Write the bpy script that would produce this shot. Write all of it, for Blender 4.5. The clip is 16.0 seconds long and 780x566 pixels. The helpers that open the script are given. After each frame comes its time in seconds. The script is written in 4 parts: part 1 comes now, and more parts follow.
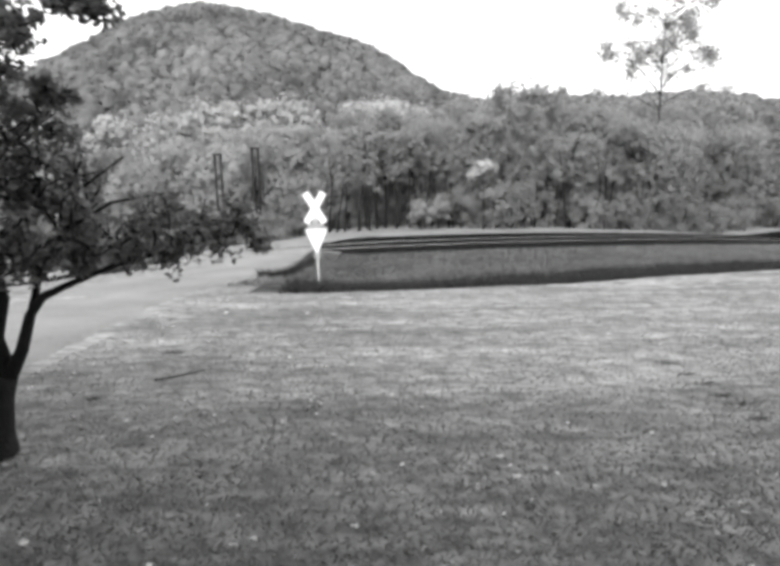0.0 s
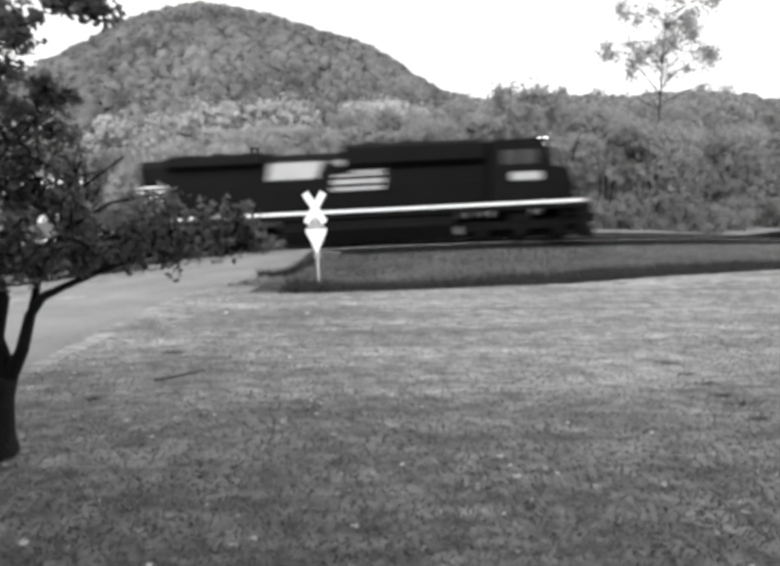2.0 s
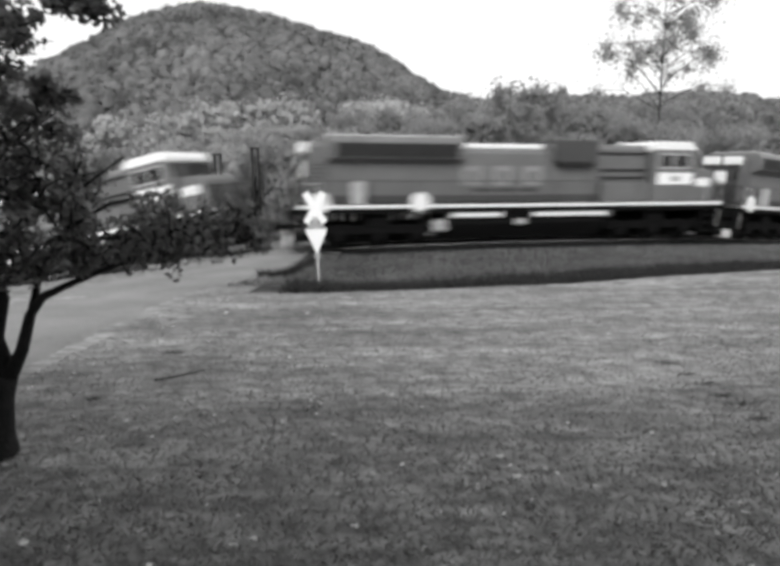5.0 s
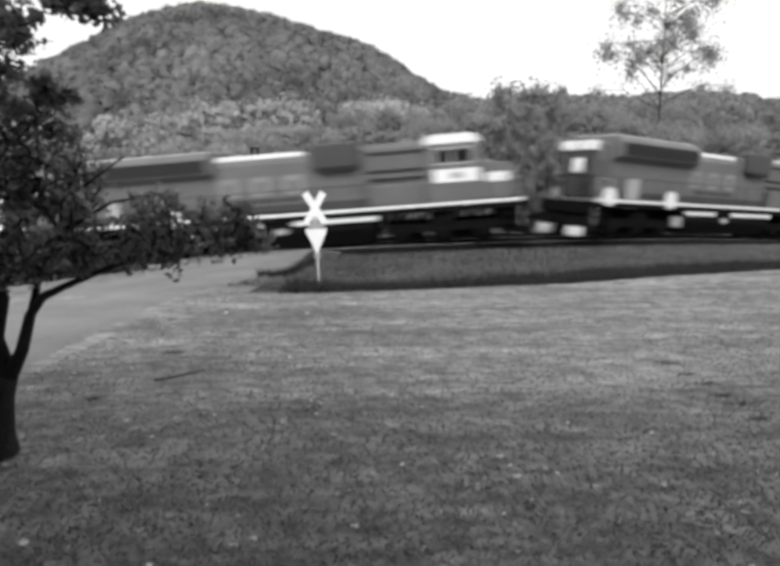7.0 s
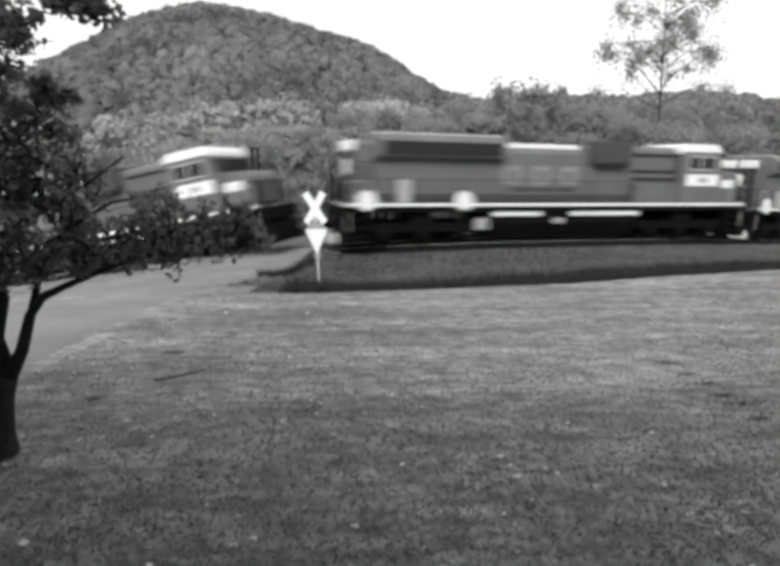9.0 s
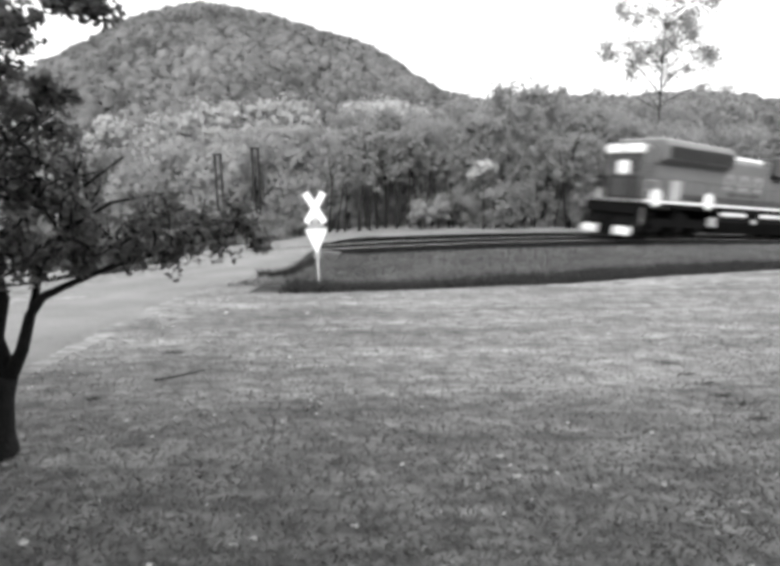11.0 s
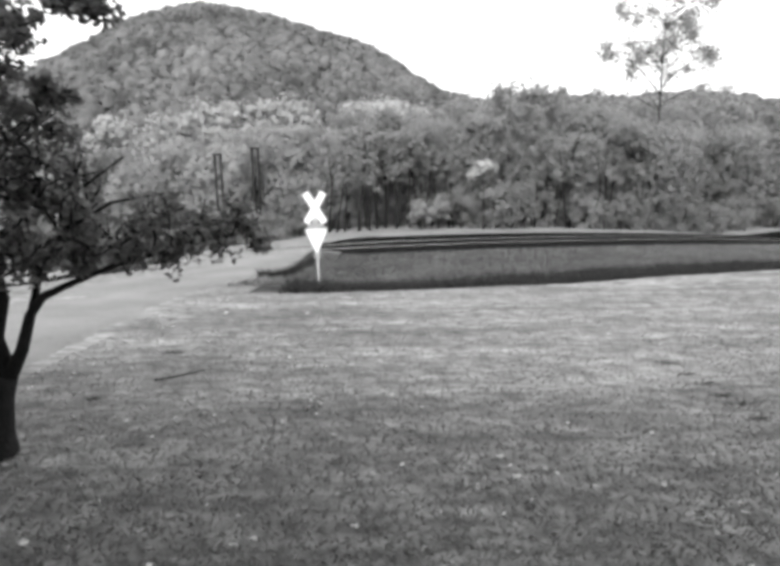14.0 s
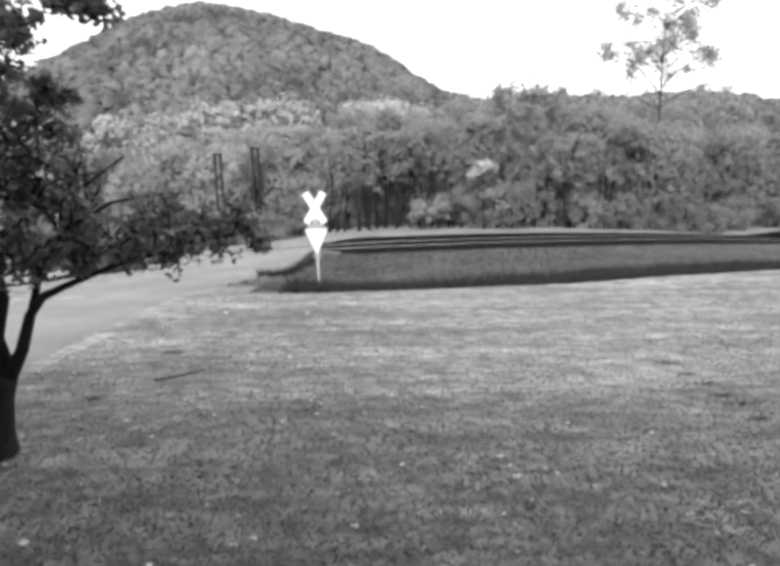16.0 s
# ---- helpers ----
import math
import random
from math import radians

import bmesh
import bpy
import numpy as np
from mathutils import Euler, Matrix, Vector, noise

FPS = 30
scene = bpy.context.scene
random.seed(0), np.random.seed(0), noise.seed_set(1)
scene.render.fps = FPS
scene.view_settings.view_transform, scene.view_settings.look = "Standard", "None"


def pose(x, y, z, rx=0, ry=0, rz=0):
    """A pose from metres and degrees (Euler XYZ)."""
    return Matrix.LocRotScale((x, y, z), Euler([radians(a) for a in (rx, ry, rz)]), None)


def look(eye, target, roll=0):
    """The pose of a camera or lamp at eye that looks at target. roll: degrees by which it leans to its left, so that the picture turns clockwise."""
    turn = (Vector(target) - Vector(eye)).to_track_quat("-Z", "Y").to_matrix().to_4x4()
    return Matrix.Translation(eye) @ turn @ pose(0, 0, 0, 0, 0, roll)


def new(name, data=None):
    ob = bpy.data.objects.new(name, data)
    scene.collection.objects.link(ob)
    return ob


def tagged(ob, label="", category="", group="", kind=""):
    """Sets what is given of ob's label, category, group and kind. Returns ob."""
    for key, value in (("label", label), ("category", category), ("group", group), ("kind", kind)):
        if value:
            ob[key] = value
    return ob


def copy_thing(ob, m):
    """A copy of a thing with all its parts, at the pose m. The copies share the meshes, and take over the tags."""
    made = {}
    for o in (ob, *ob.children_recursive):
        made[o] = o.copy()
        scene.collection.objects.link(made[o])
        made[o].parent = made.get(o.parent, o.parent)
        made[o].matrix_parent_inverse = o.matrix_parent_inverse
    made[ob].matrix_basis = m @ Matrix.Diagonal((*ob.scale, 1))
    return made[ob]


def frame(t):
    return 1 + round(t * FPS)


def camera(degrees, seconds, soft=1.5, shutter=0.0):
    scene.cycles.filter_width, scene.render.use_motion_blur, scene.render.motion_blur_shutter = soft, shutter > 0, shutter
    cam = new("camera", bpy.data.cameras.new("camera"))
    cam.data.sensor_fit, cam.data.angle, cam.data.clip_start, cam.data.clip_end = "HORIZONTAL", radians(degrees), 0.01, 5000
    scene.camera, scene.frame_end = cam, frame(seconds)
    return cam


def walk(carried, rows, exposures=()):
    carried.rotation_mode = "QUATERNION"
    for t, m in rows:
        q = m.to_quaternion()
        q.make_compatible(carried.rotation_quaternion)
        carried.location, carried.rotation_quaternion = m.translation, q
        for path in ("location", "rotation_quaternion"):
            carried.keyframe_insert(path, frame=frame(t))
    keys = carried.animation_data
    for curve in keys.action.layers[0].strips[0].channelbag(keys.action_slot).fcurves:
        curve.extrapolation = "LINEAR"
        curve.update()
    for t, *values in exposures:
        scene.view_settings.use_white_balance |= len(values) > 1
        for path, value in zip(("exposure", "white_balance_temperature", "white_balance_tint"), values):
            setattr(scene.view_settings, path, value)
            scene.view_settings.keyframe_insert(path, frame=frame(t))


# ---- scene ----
# ---- camera ----
FOV = math.degrees(2 * math.atan(784 / 1110))
cam = camera(FOV, 16.0, soft=4.3, shutter=0.95)
EYE = (0.0, 0.0, 3.39)
PITCH = 0.2112
AIM = (0.0, 10 * math.cos(PITCH), 3.39 - 10 * math.sin(PITCH))
walk(cam, [(0.0, look(EYE, AIM, -0.46)), (16.0, look(EYE, AIM, -0.46))],
     exposures=[(0.0, 1.06), (1.1, 1.04), (1.5, 0.82), (2.4, 0.84), (3.5, 0.62), (4.2, 0.46), (6.3, 0.4), (9.2, 0.46), (11.3, 1.03), (12.5, 1.06), (13.5, 0.98), (16.0, 1.02)])

# ---- light: a bright, thinly clouded sky ----
SUN_EL, SUN_AZ = radians(38), radians(196)
world = bpy.data.worlds.new("sky")
scene.world = world
world.use_nodes = True
wn, wl = world.node_tree.nodes, world.node_tree.links
sky = wn.new("ShaderNodeTexSky")
sky.sky_type, sky.sun_disc, sky.sun_elevation, sky.sun_rotation = "NISHITA", False, SUN_EL, SUN_AZ
sky.air_density, sky.dust_density = 1.0, 4.0
grey = wn.new("ShaderNodeRGBToBW")
wl.new(sky.outputs[0], grey.inputs[0])
cloud = wn.new("ShaderNodeMath")  # thin even cloud before the clear sky
cloud.operation = "MULTIPLY_ADD"
cloud.inputs[1].default_value, cloud.inputs[2].default_value = 0.4, 4.2
wl.new(grey.outputs[0], cloud.inputs[0])
wl.new(cloud.outputs[0], wn["Background"].inputs[0])
wn["Background"].inputs[1].default_value = 0.15
sun = new("sun", bpy.data.lights.new("sun", "SUN"))
sun.data.energy, sun.data.angle = 1.1, radians(22)
sun.matrix_world = look((60 * math.sin(SUN_AZ) * math.cos(SUN_EL), 60 * math.cos(SUN_AZ) * math.cos(SUN_EL), 60 * math.sin(SUN_EL)), (0, 0, 0))


# ---- materials: a black-and-white film, so all are greys ----
def material(name, lo, hi, rough=0.8, scale=8.0, fine=60.0, bump=0.3, metal=0.0, vary=0.0, translucent=0.0, spec=0.3, coat=0.0, dist=0.02):
    """Grey surface: two scales of noise between lo and hi, fine relief, and variation from piece to piece."""
    m = bpy.data.materials.new(name)
    m.use_nodes = True
    n, l = m.node_tree.nodes, m.node_tree.links
    b = n["Principled BSDF"]
    co = n.new("ShaderNodeTexCoord")
    big, small = n.new("ShaderNodeTexNoise"), n.new("ShaderNodeTexNoise")
    big.inputs["Scale"].default_value, small.inputs["Scale"].default_value = scale, fine
    big.inputs["Detail"].default_value = small.inputs["Detail"].default_value = 5
    for x in (big, small):
        l.new(co.outputs["Object"], x.inputs["Vector"])
    mix = n.new("ShaderNodeMath"); mix.operation = "MULTIPLY_ADD"
    mix.inputs[1].default_value = 0.5
    half = n.new("ShaderNodeMath"); half.operation = "MULTIPLY"; half.inputs[1].default_value = 0.5
    l.new(big.outputs[0], half.inputs[0]); l.new(small.outputs[0], mix.inputs[0]); l.new(half.outputs[0], mix.inputs[2])
    out = mix.outputs[0]
    if vary:
        geo = n.new("ShaderNodeNewGeometry")
        info = n.new("ShaderNodeObjectInfo")
        add = n.new("ShaderNodeMath"); add.operation = "ADD"
        l.new(geo.outputs["Random Per Island"], add.inputs[0]); l.new(info.outputs["Random"], add.inputs[1])
        mad = n.new("ShaderNodeMath"); mad.operation = "MULTIPLY_ADD"
        mad.inputs[1].default_value = vary
        l.new(add.outputs[0], mad.inputs[0])
        sub = n.new("ShaderNodeMath"); sub.operation = "SUBTRACT"; sub.inputs[1].default_value = vary
        l.new(out, sub.inputs[0]); l.new(sub.outputs[0], mad.inputs[2])
        out = mad.outputs[0]
    ramp = n.new("ShaderNodeMapRange")
    ramp.inputs["From Min"].default_value, ramp.inputs["From Max"].default_value = 0.3, 0.7
    ramp.inputs["To Min"].default_value, ramp.inputs["To Max"].default_value = lo, hi
    l.new(out, ramp.inputs["Value"])
    l.new(ramp.outputs[0], b.inputs["Base Color"])
    b.inputs["Roughness"].default_value, b.inputs["Metallic"].default_value = rough, metal
    b.inputs["Specular IOR Level"].default_value = spec
    b.inputs["Coat Weight"].default_value = coat
    if bump:
        bm = n.new("ShaderNodeBump")
        bm.inputs["Strength"].default_value, bm.inputs["Distance"].default_value = bump, dist
        l.new(small.outputs[0], bm.inputs["Height"]); l.new(bm.outputs[0], b.inputs["Normal"])
    if translucent:
        tr, ms = n.new("ShaderNodeBsdfTranslucent"), n.new("ShaderNodeMixShader")
        l.new(ramp.outputs[0], tr.inputs["Color"])
        ms.inputs[0].default_value = translucent
        l.new(b.outputs[0], ms.inputs[1]); l.new(tr.outputs[0], ms.inputs[2])
        l.new(ms.outputs[0], n["Material Output"].inputs["Surface"])
    return m


def glow(name, strength):
    m = bpy.data.materials.new(name)
    m.use_nodes = True
    b = m.node_tree.nodes["Principled BSDF"]
    b.inputs["Emission Color"].default_value, b.inputs["Emission Strength"].default_value = (1, 1, 1, 1), strength
    return m




def turf():
    """Mown grass: broad bands and streaks that paint in the shading of low ridges, tufts and blades at three scales,
    with soft unevenness.
    """
    m = material("mown_grass", 0.17, 0.31, 0.95, 2.2, 16.0, 0, spec=0.05)
    n, l = m.node_tree.nodes, m.node_tree.links
    b = n["Principled BSDF"]
    co = n.new("ShaderNodeTexCoord")
    stretch = n.new("ShaderNodeMapping")
    stretch.inputs["Scale"].default_value = (0.5, 1.0, 1)
    l.new(co.outputs["Object"], stretch.inputs["Vector"])
    src = b.inputs["Base Color"].links[0].from_socket
    broad, tuft = n.new("ShaderNodeTexNoise"), n.new("ShaderNodeTexNoise")
    broad.inputs["Scale"].default_value, tuft.inputs["Scale"].default_value = 0.6, 6.0
    broad.inputs["Detail"].default_value, tuft.inputs["Detail"].default_value = 3, 6
    bands = n.new("ShaderNodeMapping")
    bands.inputs["Scale"].default_value = (0.28, 1.2, 1)
    l.new(co.outputs["Object"], bands.inputs["Vector"])
    l.new(bands.outputs[0], broad.inputs["Vector"])
    l.new(stretch.outputs[0], tuft.inputs["Vector"])
    streak = n.new("ShaderNodeTexNoise")
    streak.inputs["Scale"].default_value, streak.inputs["Detail"].default_value = 1.3, 4
    drawn = n.new("ShaderNodeMapping")
    drawn.inputs["Scale"].default_value = (0.4, 2.0, 1)
    drawn.inputs["Rotation"].default_value = (0, 0, radians(12))
    l.new(co.outputs["Object"], drawn.inputs["Vector"])
    l.new(drawn.outputs[0], streak.inputs["Vector"])
    total = src
    for x, lo, hi in ((broad, 0.74, 1.28), (streak, 0.76, 1.2), (tuft, 0.64, 1.34)):
        r = n.new("ShaderNodeMapRange")
        r.inputs["From Min"].default_value, r.inputs["From Max"].default_value = 0.32, 0.68
        r.inputs["To Min"].default_value, r.inputs["To Max"].default_value = lo, hi
        l.new(x.outputs[0], r.inputs["Value"])
        mul = n.new("ShaderNodeMath"); mul.operation = "MULTIPLY"
        l.new(total, mul.inputs[0]); l.new(r.outputs[0], mul.inputs[1])
        total = mul.outputs[0]
    l.new(total, b.inputs["Base Color"])
    bump = n.new("ShaderNodeBump")
    bump.inputs["Strength"].default_value, bump.inputs["Distance"].default_value = 0.5, 0.07
    l.new(tuft.outputs[0], bump.inputs["Height"]); l.new(bump.outputs[0], b.inputs["Normal"])
    return m


GRASS = turf()
BLADE = material("grass_blade", 0.1, 0.3, 0.7, 0.4, 3.0, 0, vary=0.25, translucent=0.3, spec=0.2)
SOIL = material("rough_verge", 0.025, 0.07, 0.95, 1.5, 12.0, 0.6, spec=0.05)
BANK = material("bank_grass", 0.09, 0.22, 0.8, 0.5, 3.0, 0, vary=0.25, translucent=0.3, spec=0.1)
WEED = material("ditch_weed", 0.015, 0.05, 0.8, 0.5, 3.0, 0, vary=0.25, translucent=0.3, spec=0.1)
GRAVEL = material("gravel", 0.15, 0.29, 0.9, 0.6, 22.0, 0.5, spec=0.2)
BALLAST = material("dark_ballast", 0.004, 0.013, 0.95, 2.0, 14.0, 1.0, dist=0.06, spec=0.02)
TIE = material("tarred_tie", 0.005, 0.016, 0.9, 3.0, 30.0, 0.4, vary=0.2, spec=0.05)
RAIL = material("rusty_rail", 0.008, 0.02, 0.8, 4.0, 40.0, 0.2, spec=0.05)
RAILHEAD = material("worn_railhead", 0.25, 0.4, 0.5, 4.0, 60.0, 0.05, metal=0.5)
PLANK = material("crossing_plank", 0.15, 0.26, 0.85, 3.0, 30.0, 0.4, vary=0.2)
BARK = material("bark", 0.007, 0.028, 0.95, 6.0, 35.0, 0.9, dist=0.03)
PALEBARK = material("pale_bark", 0.09, 0.22, 0.95, 3.0, 25.0, 0.7)
LEAF = material("dark_leaf", 0.13, 0.35, 0.6, 0.8, 3.0, 0, vary=0.25, translucent=0.5, spec=0.2)
FOREST = material("forest_leaf", 0.2, 0.44, 0.8, 0.12, 0.5, 0, vary=0.12, translucent=0.58, spec=0.1)
PALELEAF = material("pale_leaf", 0.28, 0.5, 0.8, 0.12, 0.5, 0, vary=0.12, translucent=0.55, spec=0.1)
HILLWOOD = material("hill_wood", 0.06, 0.25, 0.95, 0.02, 0.16, 0, vary=0.05, translucent=0.15, spec=0.05)
# lighter copy of the pale leaf, with sunlight put into the colour
BRIGHTLEAF = material("pale_leaf_painted_sunlit", 0.33, 0.56, 0.8, 0.15, 0.9, 0, vary=0.25, translucent=0.4, spec=0.1)
HILLFLOOR = material("hill_floor", 0.05, 0.1, 0.95, 0.02, 0.2, 0, spec=0.05)
DRYLEAF = material("fallen_leaf", 0.35, 0.7, 0.7, 3.0, 20.0, 0, vary=0.25)
WHITE = material("white_paint", 0.72, 0.84, 0.45, 1.5, 25.0, 0.05)
SIGN = material("sign_white", 0.8, 0.9, 0.4, 2.0, 30.0, 0.02)
STEEL = material("galvanised_steel", 0.35, 0.5, 0.5, 4.0, 40.0, 0.05, metal=0.4)
ORANGE = material("grey_orange_paint", 0.1, 0.155, 0.45, 0.7, 20.0, 0.04, coat=0.1)
DUSK = material("dark_livery_band", 0.04, 0.07, 0.45, 0.7, 20.0, 0.04)
BLACK = material("black_paint", 0.003, 0.007, 0.65, 0.7, 20.0, 0.04, spec=0.08)
MARKING = material("pale_marking", 0.19, 0.26, 0.5, 1.0, 20.0, 0.04)
SOOT = material("sooty_underframe", 0.003, 0.008, 0.8, 2.0, 25.0, 0.3, spec=0.08)
GRILLE = material("radiator_mesh", 0.008, 0.02, 0.6, 3.0, 60.0, 0.3)
PALEGREY = material("pale_grey_paint", 0.32, 0.45, 0.6, 0.8, 12.0, 0.06)
GLASS = material("dark_cab_glass", 0.01, 0.02, 0.08, 1.0, 5.0, 0, spec=0.6)
HEADLIGHT = glow("headlight", 9.0)
NUMBERLIGHT = glow("lit_number_board", 1.6)
POLE = material("dark_pole", 0.008, 0.025, 0.9, 3.0, 30.0, 0.5)
SIDING = material("unseen_house_siding", 0.3, 0.42, 0.8, 1.0, 20.0, 0.2)


# ---- geometry helpers ----
def mesh_of(name, verts, faces, mat, smooth=False):
    me = bpy.data.meshes.new(name)
    me.from_pydata([tuple(v) for v in verts] if not isinstance(verts, np.ndarray) else verts.tolist(), [], faces if not isinstance(faces, np.ndarray) else faces.tolist())
    for mt in (mat if isinstance(mat, (list, tuple)) else (mat,)):
        me.materials.append(mt)
    if smooth:
        me.shade_smooth()
    return me


def put(name, me, parent=None, label=""):
    ob = new(name, me)
    ob.parent = parent
    return tagged(ob, label)


def part(name, bm, mat, parent, label="", smooth=False):
    me = bpy.data.meshes.new(name)
    bm.to_mesh(me)
    bm.free()
    me.materials.append(mat)
    if smooth:
        me.shade_smooth()
    return put(name, me, parent, label)


def box(x0, x1, y0, y1, z0, z1, bevel=0.0, bm=None):
    bm = bm or bmesh.new()
    r = bmesh.ops.create_cube(bm, size=1, matrix=Matrix.Translation(((x0 + x1) / 2, (y0 + y1) / 2, (z0 + z1) / 2)) @ Matrix.Diagonal((x1 - x0, y1 - y0, z1 - z0, 1)))
    if bevel:
        es = list({e for v in r["verts"] for e in v.link_edges})
        bmesh.ops.bevel(bm, geom=es, offset=bevel, segments=2, profile=0.6, affect="EDGES")
    return bm


def prism(outline, y0, y1, bevel=0.0, axis="y"):
    """A closed outline in the x-z plane (or y-z for axis x), drawn out between y0 and y1."""
    bm = bmesh.new()
    f = lambda a, b, c: (a, c, b) if axis == "y" else (c, a, b)
    va = [bm.verts.new(f(a, b, y0)) for a, b in outline]
    vb = [bm.verts.new(f(a, b, y1)) for a, b in outline]
    bm.faces.new(va)
    bm.faces.new(vb[::-1])
    k = len(va)
    for i in range(k):
        bm.faces.new((va[i], vb[i], vb[(i + 1) % k], va[(i + 1) % k]))
    bmesh.ops.recalc_face_normals(bm, faces=bm.faces)
    if bevel:
        bmesh.ops.bevel(bm, geom=list(bm.edges), offset=bevel, segments=2, profile=0.6, affect="EDGES")
    return bm


def rod(a, b, r0, r1=None, seg=8, bm=None):
    bm = bm or bmesh.new()
    a, b = Vector(a), Vector(b)
    d = b - a
    m = Matrix.Translation((a + b) / 2) @ d.to_track_quat("Z", "Y").to_matrix().to_4x4()
    bmesh.ops.create_cone(bm, cap_ends=True, segments=seg, radius1=r0, radius2=r0 if r1 is None else r1, depth=d.length, matrix=m)
    return bm


def tube(points, radii, seg=7):
    """Verts and faces of a limb that tapers along points."""
    vs, fs = [], []
    pts = [Vector(p) for p in points]
    for i, p in enumerate(pts):
        d = (pts[min(i + 1, len(pts) - 1)] - pts[max(i - 1, 0)]).normalized()
        u = d.orthogonal().normalized() if i == 0 else (u - d * u.dot(d)).normalized()
        w = d.cross(u)
        for k in range(seg):
            a = 2 * math.pi * k / seg
            vs.append(p + (u * math.cos(a) + w * math.sin(a)) * radii[i])
    for i in range(len(pts) - 1):
        for k in range(seg):
            k2 = (k + 1) % seg
            fs.append((i * seg + k, i * seg + k2, (i + 1) * seg + k2, (i + 1) * seg + k))
    fs.append(tuple(range(seg))[::-1])
    fs.append(tuple((len(pts) - 1) * seg + k for k in range(seg)))
    return vs, fs


def joined(pieces):
    vs, fs = [], []
    for v, f in pieces:
        o = len(vs)
        vs += list(v)
        fs += [tuple(i + o for i in q) for q in f]
    return vs, fs


def leaves(points, size, rng, flat=0.0, long=1.6, facing=None):
    """Folded four-point leaves at the points, turned at random, or so that they face outwards from their bough."""
    n = len(points)
    u = rng.normal(size=(n, 3)); u[:, 2] *= 1 - flat
    if facing is not None:
        facing = facing / np.linalg.norm(facing, axis=1)[:, None]
        u -= (u * facing).sum(1)[:, None] * facing
    u /= np.linalg.norm(u, axis=1)[:, None]
    w = rng.normal(size=(n, 3)) if facing is None else np.cross(facing, u)
    w -= (w * u).sum(1)[:, None] * u
    w /= np.linalg.norm(w, axis=1)[:, None]
    k = np.cross(u, w)
    s = size * rng.uniform(0.6, 1.3, (n, 1))
    v = np.empty((n, 4, 3))
    v[:, 0] = points - u * s * long / 2
    v[:, 1] = points + w * s * 0.5 + k * s * 0.15
    v[:, 2] = points + u * s * long / 2
    v[:, 3] = points - w * s * 0.5 + k * s * 0.15
    return v.reshape(-1, 3), np.arange(n * 4).reshape(-1, 4)


def blades(points, height, width, rng, lean=0.35):
    n = len(points)
    a = rng.uniform(0, 6.283, n)
    h = height * rng.uniform(0.5, 1.25, n)
    side = np.stack([np.cos(a), np.sin(a), np.zeros(n)], 1) * (width / 2)
    tip = np.stack([rng.normal(0, lean, n) * h, rng.normal(0, lean, n) * h, h], 1)
    v = np.stack([points - side, points + side, points + tip], 1)
    return v.reshape(-1, 3), np.arange(n * 3).reshape(-1, 3)


# ---- the railway's line ----
PACE = 22.6 / 1.2985
S_MID, S_LO, S_HI = 28.9, 5.0, 61.0
BENDS = (0.0554, 0.7305, 0.0319, -0.2524)   # heading along the line, in powers of (s - S_MID) / 25
RISES = (-0.1136, 0.6965, -2.4942, 0.6335)   # height along the line, likewise


def bend(s):
    u = (min(max(s, S_LO), S_HI) - S_MID) / 25
    return sum(c * u ** k for k, c in enumerate(BENDS))


def hump(s):
    u = (min(max(s, S_LO), S_HI) - S_MID) / 25
    return sum(c * u ** k for k, c in enumerate(RISES))


def lay_line():
    """The line's course over its bend, by small steps from its middle."""
    ss = np.arange(S_LO, S_HI + 0.05, 0.1)
    a = np.array([bend(s + 0.05) for s in ss])
    x = np.concatenate([[0], np.cumsum(np.cos(a) * 0.1)])[:-1]
    y = np.concatenate([[0], np.cumsum(np.sin(a) * 0.1)])[:-1]
    return ss, x - np.interp(S_MID, ss, x) + 0.1699, y - np.interp(S_MID, ss, y) + 24.8899


COURSE_S, COURSE_X, COURSE_Y = lay_line()


def line(s):
    """The track's centre at s metres along it, and its heading."""
    sc = min(max(s, S_LO), S_HI)
    a = bend(sc)
    x = float(np.interp(sc, COURSE_S, COURSE_X)) + (s - sc) * math.cos(a)
    y = float(np.interp(sc, COURSE_S, COURSE_Y)) + (s - sc) * math.sin(a)
    return x, y, hump(s), a


# the lawn's edge and the wood's edge follow a wider curve than the line
RIM_X, RIM_Y, RIM_R = -28.88, 20.66, 159.9


def rim_y(x):
    return RIM_Y + RIM_R * (1 - math.cos(math.asin(max(min((x - RIM_X) / RIM_R, 0.9), -0.06))))


def beside(s, off, z=0.0):
    """A point off metres on the lawn's side of the track."""
    x, y, h, a = line(s)
    return Vector((x + off * math.sin(a), y - off * math.cos(a), h + z))


LS = np.arange(-150, 300, 0.5)
LINE = np.array([line(s)[:3] for s in LS])
LA = np.array([line(s)[3] for s in LS])


def s_at(x):
    """The way along the track at which it stands at x."""
    return float(np.interp(x, LINE[:, 0], LS))


def offset(x, y):
    """Distance from the track (positive on the lawn's side) and the track's height there."""
    i = int(np.argmin((LINE[:, 0] - x) ** 2 + (LINE[:, 1] - y) ** 2))
    a = LA[i]
    return (x - LINE[i, 0]) * math.sin(a) - (y - LINE[i, 1]) * math.cos(a), LINE[i, 2]


def ease(v, a, b):
    t = min(max((v - a) / (b - a), 0.0), 1.0)
    return t * t * (3 - 2 * t)


def road_right(y):
    return -5.35 + 2.05 * ease(y, 14.5, 23.3)


def road_left(y):
    return -9.6 + 0.7 * ease(y, 12.0, 23.0)


